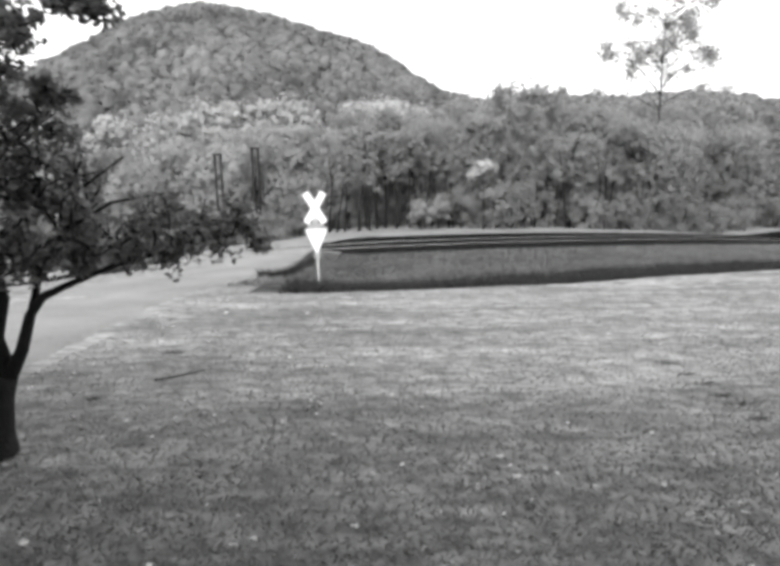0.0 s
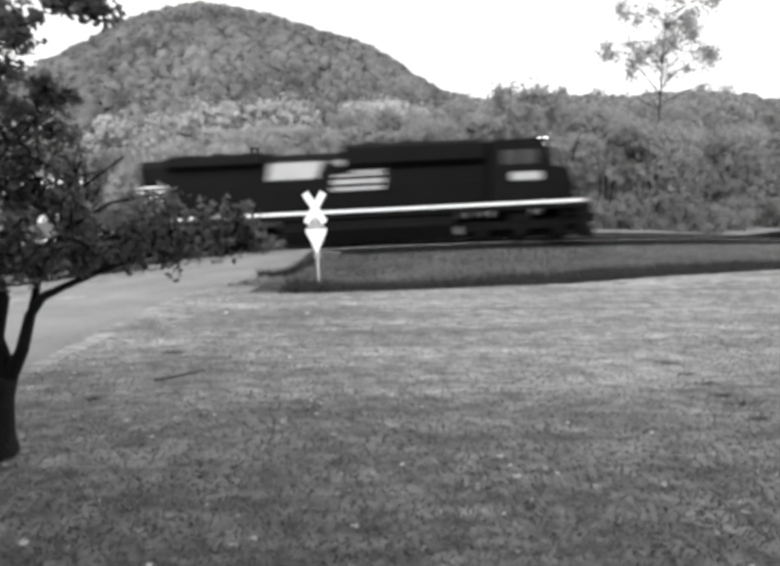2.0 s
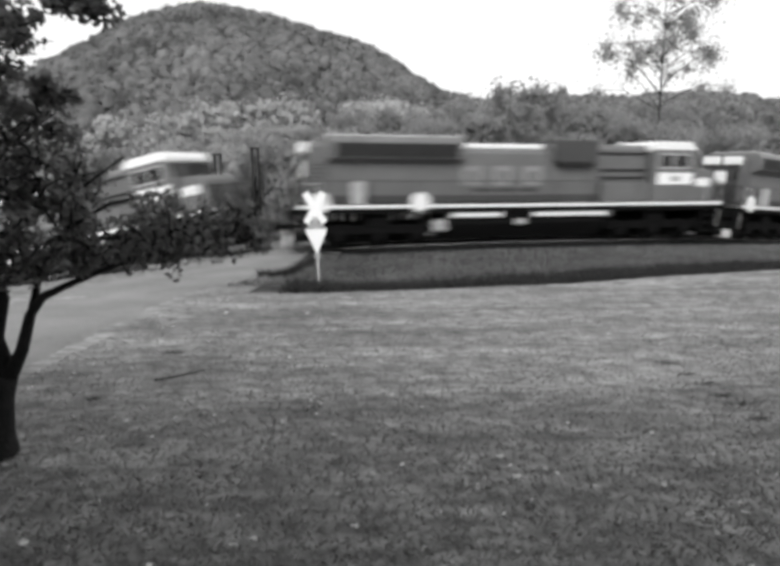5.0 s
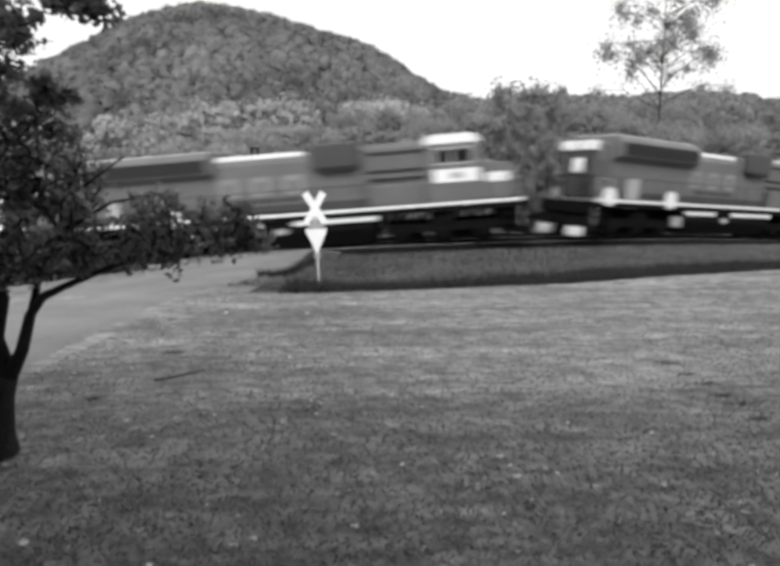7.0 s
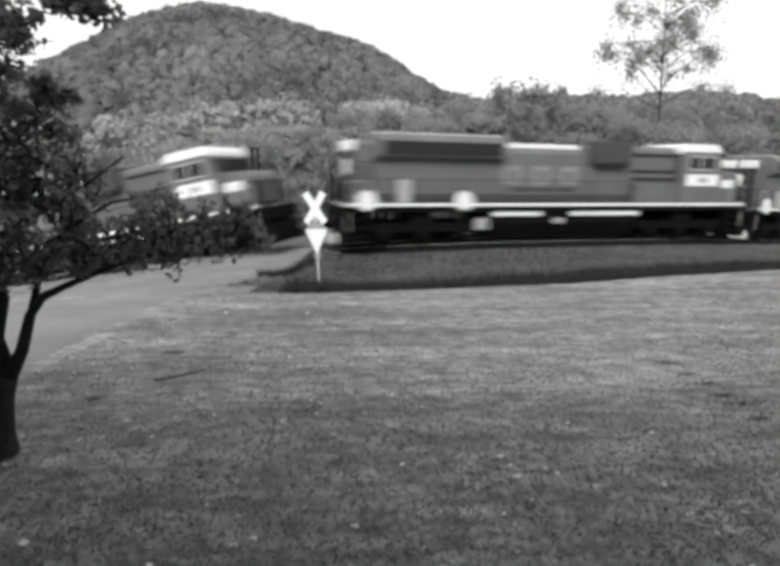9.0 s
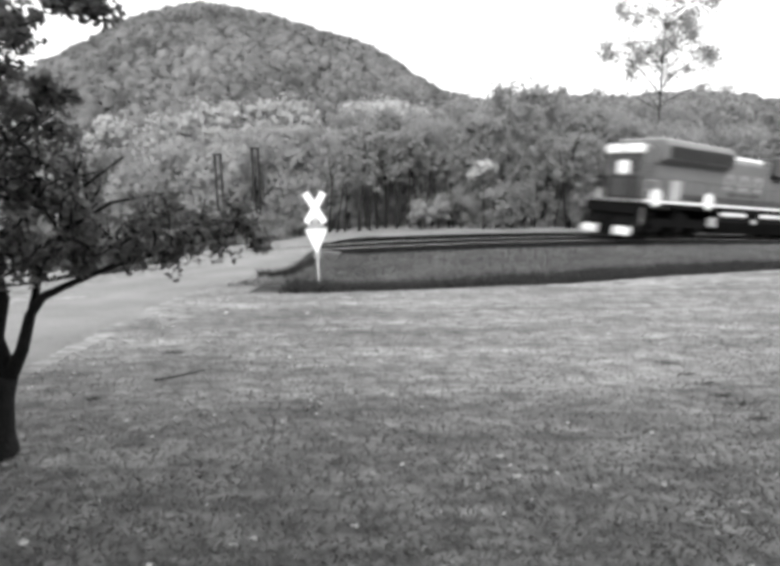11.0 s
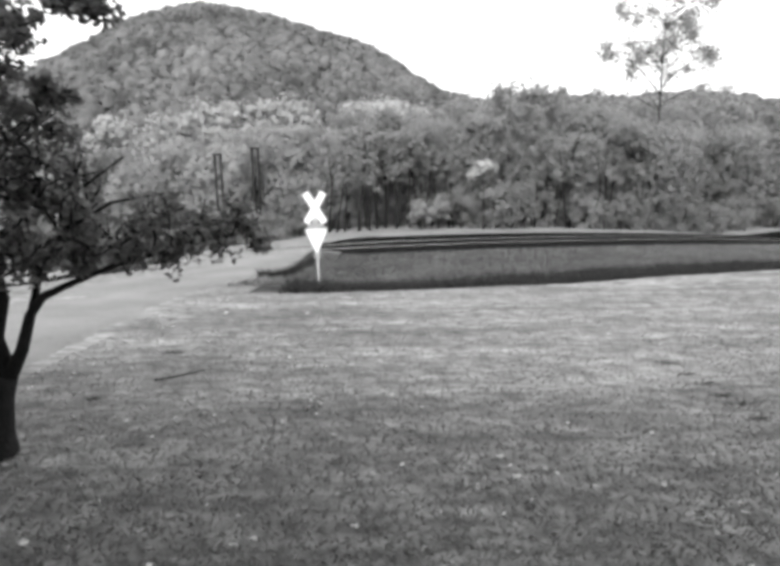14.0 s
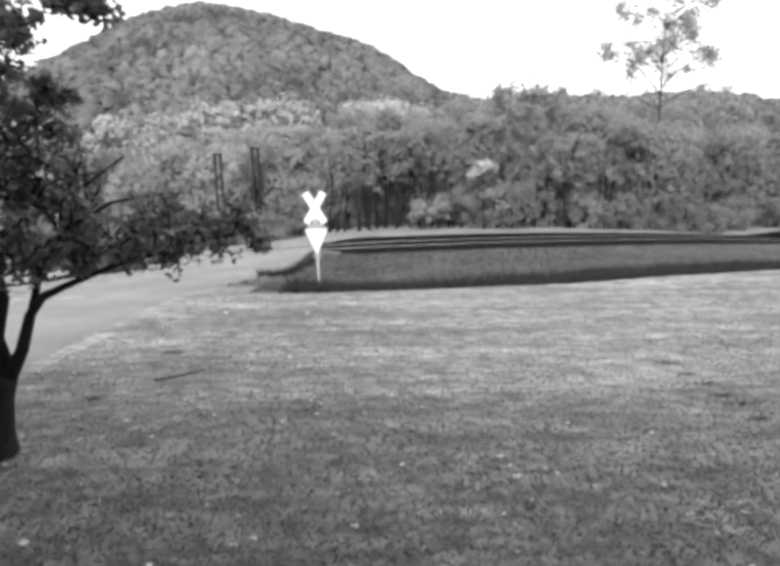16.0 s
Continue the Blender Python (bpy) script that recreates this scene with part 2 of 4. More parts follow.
def lip(x):
    """How much nearer to the railway the lawn's edge lies, along it."""
    return 1.0 * ease(x, 3.0, 13.0)


def past_edge(x, y):
    """How far a place lies on the lawn's side of the lawn's edge."""
    return math.hypot(x - RIM_X, y - RIM_Y - RIM_R) - RIM_R - 7.75 + lip(x)


def edge_off(s):
    """Distance from the track to the lawn's edge, at s metres along the track."""
    a, b = 2.0, 16.0
    for i in range(16):
        m = (a + b) / 2
        p = beside(s, m)
        a, b = (m, b) if past_edge(p.x, p.y) < 0 else (a, m)
    return a


def ground_z(x, y):
    o, h = offset(x, y)
    lawn = 0.9 - 0.062 * max(y, -4) + 0.05 * noise.noise((x * 0.25, y * 0.25, 0))
    if o > 0:
        q = past_edge(x, y)
        toe = max(o - 1.6, 0.0)
        w = toe / (toe + max(-q, 0.0) + 0.001)
        bed = (h - 0.22) * (1 - w) + (lawn - 0.28) * w
        t = ease(q, -0.55, 0.55)
        z = bed * (1 - t) + lawn * t
        w = ease(x, -10.5, -9.0) * (1 - ease(x, -3.6, -1.2))
        road = lawn * ease(o, 1.5, 11.0) + (h - 0.05) * (1 - ease(o, 1.5, 11.0))
        if o < 11:
            z = z * (1 - w) + road * w
    else:
        h *= 1 - 0.12 * ease(-o, 2.6, 4.8)
        z = h - 0.3 - 0.1 * ease(-o, 2.0, 5.0)
        far = ease(-o, 10, 60)
        z = z * (1 - far) + (-1.0) * far
    return z


# ---- ground ----
def build_ground():
    xs = np.concatenate([[-3000, -900, -300, -120, -70, -45, -32, -24], np.arange(-18, 38, 0.4), [42, 55, 80, 140, 350, 1000, 3000]])
    ys = np.concatenate([[-600, -120, -40, -15], np.arange(-6, 46, 0.4), [50, 56, 70, 100, 160, 320, 800, 3000]])
    v = [(x, y, ground_z(x, y)) for y in ys for x in xs]
    k = len(xs)
    f = [(j * k + i, j * k + i + 1, (j + 1) * k + i + 1, (j + 1) * k + i) for j in range(len(ys) - 1) for i in range(k - 1)]
    tagged(put("ground", mesh_of("ground", v, f, GRASS, True)), "mown grass lawn with a shallow ditch", "lawn", kind="structure")


build_ground()


def build_verge():
    """Rough uncut verge between the railway and the lawn."""
    v, f = [], []
    ss = np.arange(s_at(-3.4), s_at(40), 0.4)
    for s in ss:
        reach = edge_off(s) - 1.25
        for i in range(15):
            p = beside(s, 1.3 + (reach + 0.25 * noise.noise((s * 0.8, 0, 2))) * i / 14)
            v.append((p.x, p.y, ground_z(p.x, p.y) + (0.03 if i < 14 else 0.01)))
    f = [(j * 15 + i, j * 15 + i + 1, (j + 1) * 15 + i + 1, (j + 1) * 15 + i) for j in range(len(ss) - 1) for i in range(14)]
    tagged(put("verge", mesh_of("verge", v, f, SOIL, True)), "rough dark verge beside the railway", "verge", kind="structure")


build_verge()


# ---- gravel road over the railway ----
def build_road():
    v, f = [], []
    ys = np.arange(-6, 23.5, 0.25)
    for k, (t0, t1, n) in enumerate(((0.0, 0.97, 15),)):
        o = len(v)
        for y in ys:
            a, b = road_left(y), road_right(y)
            join = ease(y, 17, 22)
            u0, u1 = t0, t1 + join * 0.03
            for i in range(n + 1):
                t = u0 + (u1 - u0) * i / n
                if i in (0, n):
                    t += 0.09 * noise.noise((y * 0.9, i + 7 * k, 3)) + 0.05 * noise.noise((y * 3.1, i + 7 * k, 8))
                x = a + (b - a) * t
                v.append((x, y, ground_z(x, y) + (-0.04 if i in (0, n) else 0.06 + 0.012 * noise.noise((x * 2, y * 2, 1)))))
        for j in range(len(ys) - 1):
            for i in range(n):
                f.append((o + j * (n + 1) + i, o + j * (n + 1) + i + 1, o + (j + 1) * (n + 1) + i + 1, o + (j + 1) * (n + 1) + i))
    tagged(put("road", mesh_of("road", v, f, GRAVEL, True)), "pale worn gravel road beside the lawn", "road", kind="structure")
    # the road goes on beyond the rails and swings along them
    v, f = [], []
    ss = np.arange(s_at(-11.5), s_at(48), 0.6)
    for s in ss:
        wide = 4.2 - 1.6 * ease(s, s_at(-2), s_at(8))
        for i in range(9):
            o = -4.6 - 0.7 * ease(s, s_at(-4), s_at(1)) - wide * i / 8 - 0.15 * noise.noise((s * 0.5, i * 3, 5))
            p = beside(s, o)
            v.append((p.x, p.y, ground_z(p.x, p.y) + (0.02 if i in (0, 8) else 0.09)))
    for j in range(len(ss) - 1):
        for i in range(8):
            f.append((j * 9 + i, j * 9 + i + 1, (j + 1) * 9 + i + 1, (j + 1) * 9 + i))
    tagged(put("track_road", mesh_of("track_road", v, f, GRAVEL, True)), "pale gravel track beside the railway", "road", kind="structure")


build_road()


# ---- railway ----
def sweep(profile, s0, s1, step, mat, name):
    """A profile of (off, z) swept along the track."""
    ss = np.arange(s0, s1 + step / 2, step)
    k = len(profile)
    v = [beside(s, o, z) for s in ss for o, z in profile]
    f = [(j * k + i, j * k + (i + 1) % k, (j + 1) * k + (i + 1) % k, (j + 1) * k + i) for j in range(len(ss) - 1) for i in range(k)]
    f += [tuple(range(k))[::-1], tuple((len(ss) - 1) * k + i for i in range(k))]
    return mesh_of(name, v, f, mat)


def build_track():
    track = new("railway_track")
    tagged(track, "single railway track on dark ballast with rusty rails", "railway track", kind="structure")
    put("ballast", sweep([(1.75, -0.75), (1.32, -0.18), (-3.6, -0.2), (-4.1, -0.75)], -150, 290, 1.0, BALLAST, "ballast"), track)
    ss, v = np.arange(s_at(-1.2), s_at(46), 0.7), []
    for s in ss:
        for i in range(8):
            p = beside(s, -2.6 - (2.5 + 0.2 * noise.noise((s * 0.7, 3, 3))) * i / 7)
            v.append((p.x, p.y, ground_z(p.x, p.y) + (0.1 if i < 7 else 0.02)))
    f = [(j * 8 + i, j * 8 + i + 1, (j + 1) * 8 + i + 1, (j + 1) * 8 + i) for j in range(len(ss) - 1) for i in range(7)]
    put("cinder_bed", mesh_of("cinder_bed", v, f, BALLAST, True), track, "dark cinder strip beside the ballast")
    rng = np.random.default_rng(3)
    stones = []
    for i in range(9000):
        s, o = rng.uniform(s_at(-2.5), s_at(32)), rng.uniform(-3.5, 1.5)
        z = -0.19 if o < 1.32 else -0.2 - 0.5 * (o - 1.32) / 0.43
        stones.append(beside(s, o, z + 0.012))
    v, f = leaves(np.array(stones), 0.055, rng, 0.3, 1.0)
    tagged(put("ballast_stones", mesh_of("ballast_stones", v, f, BALLAST), track), kind="stuff")
    for off in (0.75, -0.75):
        d = 1 if off > 0 else -1
        prof = [(off + 0.07, -0.18), (off + 0.07, -0.165), (off + 0.012, -0.13), (off + 0.012, -0.045), (off + 0.036, -0.03), (off + 0.036, -0.012),
                (off - 0.036, -0.012), (off - 0.036, -0.03), (off - 0.012, -0.045), (off - 0.012, -0.13), (off - 0.07, -0.165), (off - 0.07, -0.18)]
        rail = put("rail", sweep(prof, -150, 290, 1.0, RAIL, "rail"), track)
        head = [(off + 0.034, -0.0125), (off + 0.03, 0.0), (off - 0.03, 0.0), (off - 0.034, -0.0125)]
        put("rail_head", sweep(head, -150, 290, 1.0, RAILHEAD, "rail_head"), rail, "polished steel running surface")
    tie = mesh_of("tie", *joined([([(x, y, z) for x in (-0.11, 0.11) for y in (-1.3, 1.3) for z in (-0.3, -0.165)],
                                   [(0, 1, 3, 2), (4, 6, 7, 5), (0, 4, 5, 1), (2, 3, 7, 6), (0, 2, 6, 4), (1, 5, 7, 3)])]), TIE)
    for i in range(180):
        s = s_at(-38) + i * 0.52
        if s_at(-10.6) < s < s_at(-2.9):
            continue
        x, y, h, a = line(s)
        ob = put("tie", tie, track)
        ob.matrix_basis = pose(x, y, h, 0, 0, math.degrees(a) + rng.uniform(-1, 1))
    # planks of the crossing, between and beside the rails
    crossing = new("level_crossing")
    tagged(crossing, "level crossing of weathered timber planks between the rails", "level crossing", kind="structure")
    for o in (1.55, 1.22, 0.94, 0.48, 0.2, -0.08, -0.36, -0.94, -1.22, -1.55):
        s = s_at(-10.4)
        for k in range(2):
            ob = put("plank", sweep([(o + 0.13, -0.2), (o + 0.13, -0.006), (o - 0.13, -0.006), (o - 0.13, -0.2)], s + k * 3.55, s + k * 3.55 + 3.5, 0.7, PLANK, "plank"), crossing)


build_track()


def build_apron():
    v, f = [], []
    ss = np.linspace(0, 1, 22)
    for k in ss:
        for i in range(6):
            o = -1.72 - 3.5 * i / 5
            s = s_at(-10.4) + (s_at(-3.0 + 2.7 * i / 5 + 0.3 * noise.noise((i * 1.3, 0, 0))) - s_at(-10.4)) * k
            v.append(beside(s, o, -0.03 - 0.1 * i / 5 + 0.015 * noise.noise((s, o, 6))))
    f = [(j * 6 + i, j * 6 + i + 1, (j + 1) * 6 + i + 1, (j + 1) * 6 + i) for j in range(len(ss) - 1) for i in range(5)]
    tagged(put("road_apron", mesh_of("road_apron", v, f, GRAVEL, True)), "gravel road surface beyond the rails", "road", kind="structure")


build_apron()


# ---- crossing sign ----
def build_sign():
    x, y = -2.22, 16.85
    sign = new("crossing_sign")
    sign.matrix_basis = pose(x, y, 0, 0, -1.0, 4)
    tagged(sign, "white railway crossbuck above an inverted yield triangle on a post", "railway sign")
    part("post", rod((0, 0.03, -0.9), (0, 0.03, 2.3), 0.03, 0.028, 10), WHITE, sign, "thin pale metal post", True)
    for k, a in ((0, 31), (1, -31)):
        bm = box(-0.105, 0.105, -0.012, 0.012, -0.53, 0.53, 0.004)
        bmesh.ops.transform(bm, matrix=pose(0, -0.025 - 0.028 * k, 2.13, 0, a, 0), verts=bm.verts)
        part("blade", bm, SIGN, sign, "white crossbuck blade")
    part("yield_plate", prism([(-0.32, 1.5), (0.32, 1.5), (0.32, 1.42), (0.03, 0.76), (-0.03, 0.76), (-0.32, 1.42)], -0.04, -0.022, 0.004), SIGN, sign, "white inverted triangular plate")
    part("track_plate", box(-0.24, 0.24, -0.036, -0.02, 1.53, 1.78, 0.006), STEEL, sign, "pale grey rectangular plate")
    for dx in (-0.13, 0.13):
        part("bolt", rod((dx, -0.05, 1.7), (dx, -0.02, 1.7), 0.045, 0.045, 10), POLE, sign)
    part("clamp", rod((0, 0.03, 0.58), (0, 0.03, 0.74), 0.1, 0.085, 12), STEEL, sign, "grey collar on the post")


build_sign()


# ---- twin posts beyond the railway ----
def build_posts():
    for x, y, top in ((-7.38, 31.2, 4.27), (-9.45, 31.2, 3.96)):
        z = ground_z(x, y)
        p = new("twin_post")
        p.matrix_basis = pose(x, y, z)
        tagged(p, "dark weathered pair of upright posts joined by a cap", "post", "posts by the crossing")
        for dx in (-0.16, 0.16):
            part("upright", rod((dx, 0, -0.3), (dx, 0, top - z), 0.075, 0.065, 10), POLE, p, "", True)
        part("cap", box(-0.25, 0.25, -0.09, 0.09, top - z - 0.02, top - z + 0.1, 0.01), POLE, p)
        part("brace", box(-0.2, 0.2, -0.05, 0.05, 1.5, 2.3, 0.01), POLE, p)


build_posts()


# ---- locomotives: x forward, rail level at z = 0 ----
def wheel_mesh():
    bm = rod((0, -0.07, 0), (0, 0.07, 0), 0.51, None, 24)
    rod((0, -0.1, 0), (0, -0.07, 0), 0.2, None, 12, bm)
    rod((0, 0.04, 0), (0, 0.075, 0), 0.545, None, 24, bm)
    me = bpy.data.meshes.new("wheel")
    bm.to_mesh(me)
    bm.free()
    me.materials.append(SOOT)
    return me


WHEEL = wheel_mesh()


def build_bogie(thing, cx):
    frame_bm = bmesh.new()
    for sd in (-1, 1):
        box(cx - 2.6, cx + 2.6, sd * 1.13 - 0.09, sd * 1.13 + 0.09, 0.62, 0.98, 0.03, frame_bm)
        for ax in (-1.75, 0, 1.75):
            box(cx + ax - 0.24, cx + ax + 0.24, sd * 1.16 - 0.13, sd * 1.16 + 0.13, 0.36, 0.72, 0.04, frame_bm)
            for ds in (-0.42, 0.42):
                rod((cx + ax + ds, sd * 1.17, 0.66), (cx + ax + ds, sd * 1.17, 1.06), 0.1, None, 10, frame_bm)
        box(cx - 0.5, cx + 0.5, sd * 1.2 - 0.08, sd * 1.2 + 0.08, 0.95, 1.3, 0.03, frame_bm)
    box(cx - 0.5, cx + 0.5, -1.1, 1.1, 0.75, 1.45, 0.03, frame_bm)
    for ax in (-1.3, 0.45, 1.3):
        box(cx + ax - 0.6, cx + ax + 0.6, -0.62, 0.62, 0.2, 0.85, 0.05, frame_bm)
    bogie = part("bogie", frame_bm, SOOT, thing, "black three-axle truck frame")
    for ax in (-1.75, 0, 1.75):
        for sd in (-1, 1):
            ob = put("wheel", WHEEL, bogie)
            ob.matrix_basis = pose(cx + ax, sd * 0.76, 0.51, 0, 0, 0 if sd < 0 else 180)
        part("axle", rod((cx + ax, -0.7, 0.51), (cx + ax, 0.7, 0.51), 0.09, None, 8), SOOT, bogie)


def hood(x0, x1, half, z0, z1, chamfer, bevel=0.03):
    return prism([(-half, z0), (half, z0), (half, z1 - chamfer), (half - chamfer * 1.1, z1), (-half + chamfer * 1.1, z1), (-half, z1 - chamfer)], x0, x1, bevel, "x")


def handrail(thing, x0, x1, y, z, mat, step=1.9):
    bm = rod((x0, y, z + 0.98), (x1, y, z + 0.98), 0.022, None, 6)
    n = max(1, int((x1 - x0) / step))
    for i in range(n + 1):
        x = x0 + (x1 - x0) * i / n
        rod((x, y, z), (x, y, z + 0.98), 0.02, None, 6, bm)
    part("handrail", bm, mat, thing)


def end_gear(thing, d, plow_mat, rail_mat, reach=10.05):
    """Pilot, coupler, steps and rails at one end (d: +1 front, -1 rear)."""
    x = reach * d
    lo, hi = sorted((x - 0.12 * d, x + 0.14 * d))
    part("pilot", prism([(x, 1.45), (x + 0.14 * d, 1.4), (x + 0.5 * d, 0.62), (x + 0.55 * d, 0.16), (x + 0.2 * d, 0.16), (x - 0.12 * d, 0.7), (x - 0.12 * d, 1.45)], -1.4, 1.4, 0.03), SOOT, thing, "black snow plough pilot")
    for sd in (-1, 1):
        part("plough_lip", box(*sorted((x + 0.42 * d, x + 0.62 * d)), *sorted((sd * 0.45, sd * 1.36)), 0.17, 0.58, 0.06), plow_mat, thing, "white lower edge of the plough" if plow_mat is WHITE else "")
    part("end_plate", box(*sorted((x + 0.14 * d, x + 0.2 * d)), -1.5, 1.5, 1.74, 1.86), WHITE, thing, "thin white stripe across the end")
    part("anticlimber", box(*sorted((x, x + 0.5 * d)), -1.42, 1.42, 1.2, 1.74, 0.03), SOOT, thing)
    cp = rod((x, 0, 0.88), (x + 0.95 * d, 0, 0.88), 0.13, 0.11, 8)
    box(*sorted((x + 0.8 * d, x + 1.2 * d)), -0.19, 0.16, 0.68, 1.08, 0.05, cp)
    part("coupler", cp, SOOT, thing, "black steel knuckle coupler")
    for sd in (-1, 1):
        st = bmesh.new()
        for i in range(4):
            box(*sorted((x - 0.75 * d, x - 0.1 * d)), sd * 1.32 - 0.16, sd * 1.32 + 0.16, 0.42 + 0.38 * i, 0.46 + 0.38 * i, 0.0, st)
        box(*sorted((x - 0.82 * d, x - 0.76 * d)), sd * 1.32 - 0.17, sd * 1.32 + 0.17, 0.36, 1.7, 0.0, st)
        box(*sorted((x - 0.85 * d, x + 0.05 * d)), sd * 1.12 - 0.03, sd * 1.12 + 0.03, 0.35, 1.72, 0.0, st)
        part("steps", st, SOOT, thing)
        gr = rod((x + 0.05 * d, sd * 1.5, 0.7), (x + 0.05 * d, sd * 1.5, 2.75), 0.022, None, 6)
        rod((x - 0.8 * d, sd * 1.5, 1.9), (x - 0.8 * d, sd * 1.5, 2.75), 0.022, None, 6, gr)
        rod((x - 0.8 * d, sd * 1.5, 2.75), (x + 0.05 * d, sd * 1.5, 2.75), 0.022, None, 6, gr)
        part("grab_rail", gr, rail_mat, thing)
    er = rod((x + 0.1 * d, -1.4, 2.85), (x + 0.1 * d, 1.4, 2.85), 0.022, None, 6)
    for yy in (-1.4, -1.1, -0.8, -0.5, 0.5, 0.8, 1.1, 1.4):
        part("rail_post", rod((x + 0.1 * d, yy, 1.85), (x + 0.1 * d, yy, 2.85), 0.03, None, 6), SOOT, thing)
    part("end_rail", er, SOOT, thing)
    hs = bmesh.new()
    for i in range(4):
        rod((x + 0.2 * d, 0.35 + 0.12 * i, 1.35), (x + 0.42 * d, 0.4 + 0.12 * i, 0.55), 0.025, None, 6, hs)
    part("air_hoses", hs, SOOT, thing)


def underframe(thing, stripe_mat, tank=(-3.8, 3.9), front=10.25):
    part("deck", box(-10.25, front, -1.53, 1.53, 1.5, 1.88, 0.02), SOOT, thing, "black frame and walkway")
    for sd in (-1, 1):
        part("sill_stripe", box(-10.2, front - 0.05, min(sd * 1.532, sd * 1.552), max(sd * 1.532, sd * 1.552), 1.745, 1.875), stripe_mat, thing, "thin white reflective stripe along the frame")
    part("fuel_tank", prism([(-1.35, 1.5), (-1.45, 1.0), (-1.1, 0.35), (1.1, 0.35), (1.45, 1.0), (1.35, 1.5)], tank[0], tank[1], 0.05, "x"), SOOT, thing, "black fuel tank between the trucks")
    build_bogie(thing, -6.75)
    build_bogie(thing, 6.75)


def louvres(thing, x0, x1, y, z0, z1, n, mat):
    bm = bmesh.new()
    for i in range(n):
        z = z0 + (z1 - z0) * (i + 0.5) / n
        box(x0, x1, y - 0.02, y + 0.02, z - 0.02, z + 0.02, 0, bm)
    part("louvre", bm, mat, thing)


def build_orange():
    t = new("locomotive")
    tagged(t, "mid-grey diesel locomotive with white cab roof and dark radiator grille", "locomotive", "locomotives of the train")
    underframe(t, WHITE)
    end_gear(t, 1, SOOT, STEEL)
    end_gear(t, -1, WHITE, STEEL)
    # long hood in sections
    part("engine_hood", hood(-3.1, 1.1, 1.02, 1.9, 4.3, 0.25), ORANGE, t, "mid-grey engine hood with doors")
    # skylight on the hood's top is put into this white colour
    part("roof_strip", box(-3.05, 0.9, -0.85, 0.85, 4.25, 4.47, 0.04), WHITE, t, "hood roof made white for the skylight on it")
    part("mid_hood", hood(1.1, 3.6, 1.1, 1.9, 4.52, 0.2), ORANGE, t)
    part("blower_box", box(1.3, 3.4, -1.42, 1.42, 3.66, 4.66, 0.06), DUSK, t, "dark boxed dynamic brake intake")
    part("intake", box(1.5, 3.2, -1.434, 1.434, 3.5, 3.66, 0.0), GRILLE, t, "black intake slot")
    part("front_hood", hood(3.6, 6.2, 1.05, 1.9, 4.5, 0.2), ORANGE, t)
    part("radiator_hood", hood(-8.8, -3.1, 1.05, 1.9, 4.0, 0.1), ORANGE, t)
    part("radiator_wing", prism([(-1.05, 3.55), (-1.5, 3.8), (-1.5, 4.45), (-1.25, 4.7), (1.25, 4.7), (1.5, 4.45), (1.5, 3.8), (1.05, 3.55)], -8.9, -3.1, 0.03, "x"), ORANGE, t, "flared radiator housing")
    # a paler top here too, with the skylight in its colour
    part("radiator_roof", hood(-8.88, -3.12, 1.32, 4.46, 4.76, 0.16), PALEGREY, t, "top of the radiator housing, made pale for the skylight on it")
    part("rear_panel", box(-9.82, -9.74, -0.94, 0.94, 1.95, 3.92, 0.02), DUSK, t, "dark end of the hood")
    part("nose_panel", box(9.9, 10.04, -1.1, 1.1, 1.95, 2.9, 0.03), ORANGE, t, "nose door above the front steps")
    for sd in (-1, 1):
        part("radiator_grille", box(-8.6, -3.3, min(sd * 1.495, sd * 1.52), max(sd * 1.495, sd * 1.52), 3.84, 4.4), GRILLE, t, "long black radiator grille")
    part("rear_hood", hood(-9.75, -8.8, 1.0, 1.9, 4.45, 0.2), ORANGE, t)
    louvres(t, -9.7, -8.85, -1.01, 2.6, 3.6, 6, DUSK)
    for x in (-7.0, -5.6, -4.2):
        fan = rod((x, 0, 4.75), (x, 0, 4.83), 0.6, 0.56, 24)
        part("roof_fan", fan, SOOT, t, "round radiator fan in the roof", False)
    part("exhaust", box(0.2, 0.9, -0.35, 0.35, 4.36, 4.55, 0.03), SOOT, t)
    # cab and nose
    part("cab", prism([(6.2, 1.9), (8.65, 1.9), (8.65, 3.35), (8.4, 4.3), (6.2, 4.3)], -1.52, 1.52, 0.04), ORANGE, t, "mid-grey wide cab")
    part("cab_roof", prism([(6.15, 4.2), (8.47, 4.2), (8.45, 4.4), (8.25, 4.66), (6.35, 4.66), (6.15, 4.5)], -1.5, 1.5, 0.05), WHITE, t, "white cab roof")
    part("nose", prism([(8.65, 1.9), (9.95, 1.9), (10.0, 2.3), (9.92, 3.12), (9.72, 3.36), (8.65, 3.46)], -1.25, 1.25, 0.06), ORANGE, t, "short wide nose")
    part("nose_band", box(8.72, 9.65, -1.262, 1.262, 2.6, 2.98), WHITE, t, "white band on the nose")
    for sd in (-1, 1):
        y = sorted((sd * 1.515, sd * 1.53))
        part("cab_window", box(6.6, 7.25, *y, 3.5, 4.05, 0.004), GLASS, t, "dark cab side window")
        part("cab_window", box(7.35, 8.1, *y, 3.5, 4.05, 0.004), GLASS, t, "dark cab side window")
        part("window_frame", box(6.52, 8.18, *sorted((sd * 1.512, sd * 1.522)), 3.42, 4.12), PALEGREY, t)
        part("number_panel", box(6.5, 8.4, *y, 2.7, 3.24), WHITE, t, "white panel under the cab window")
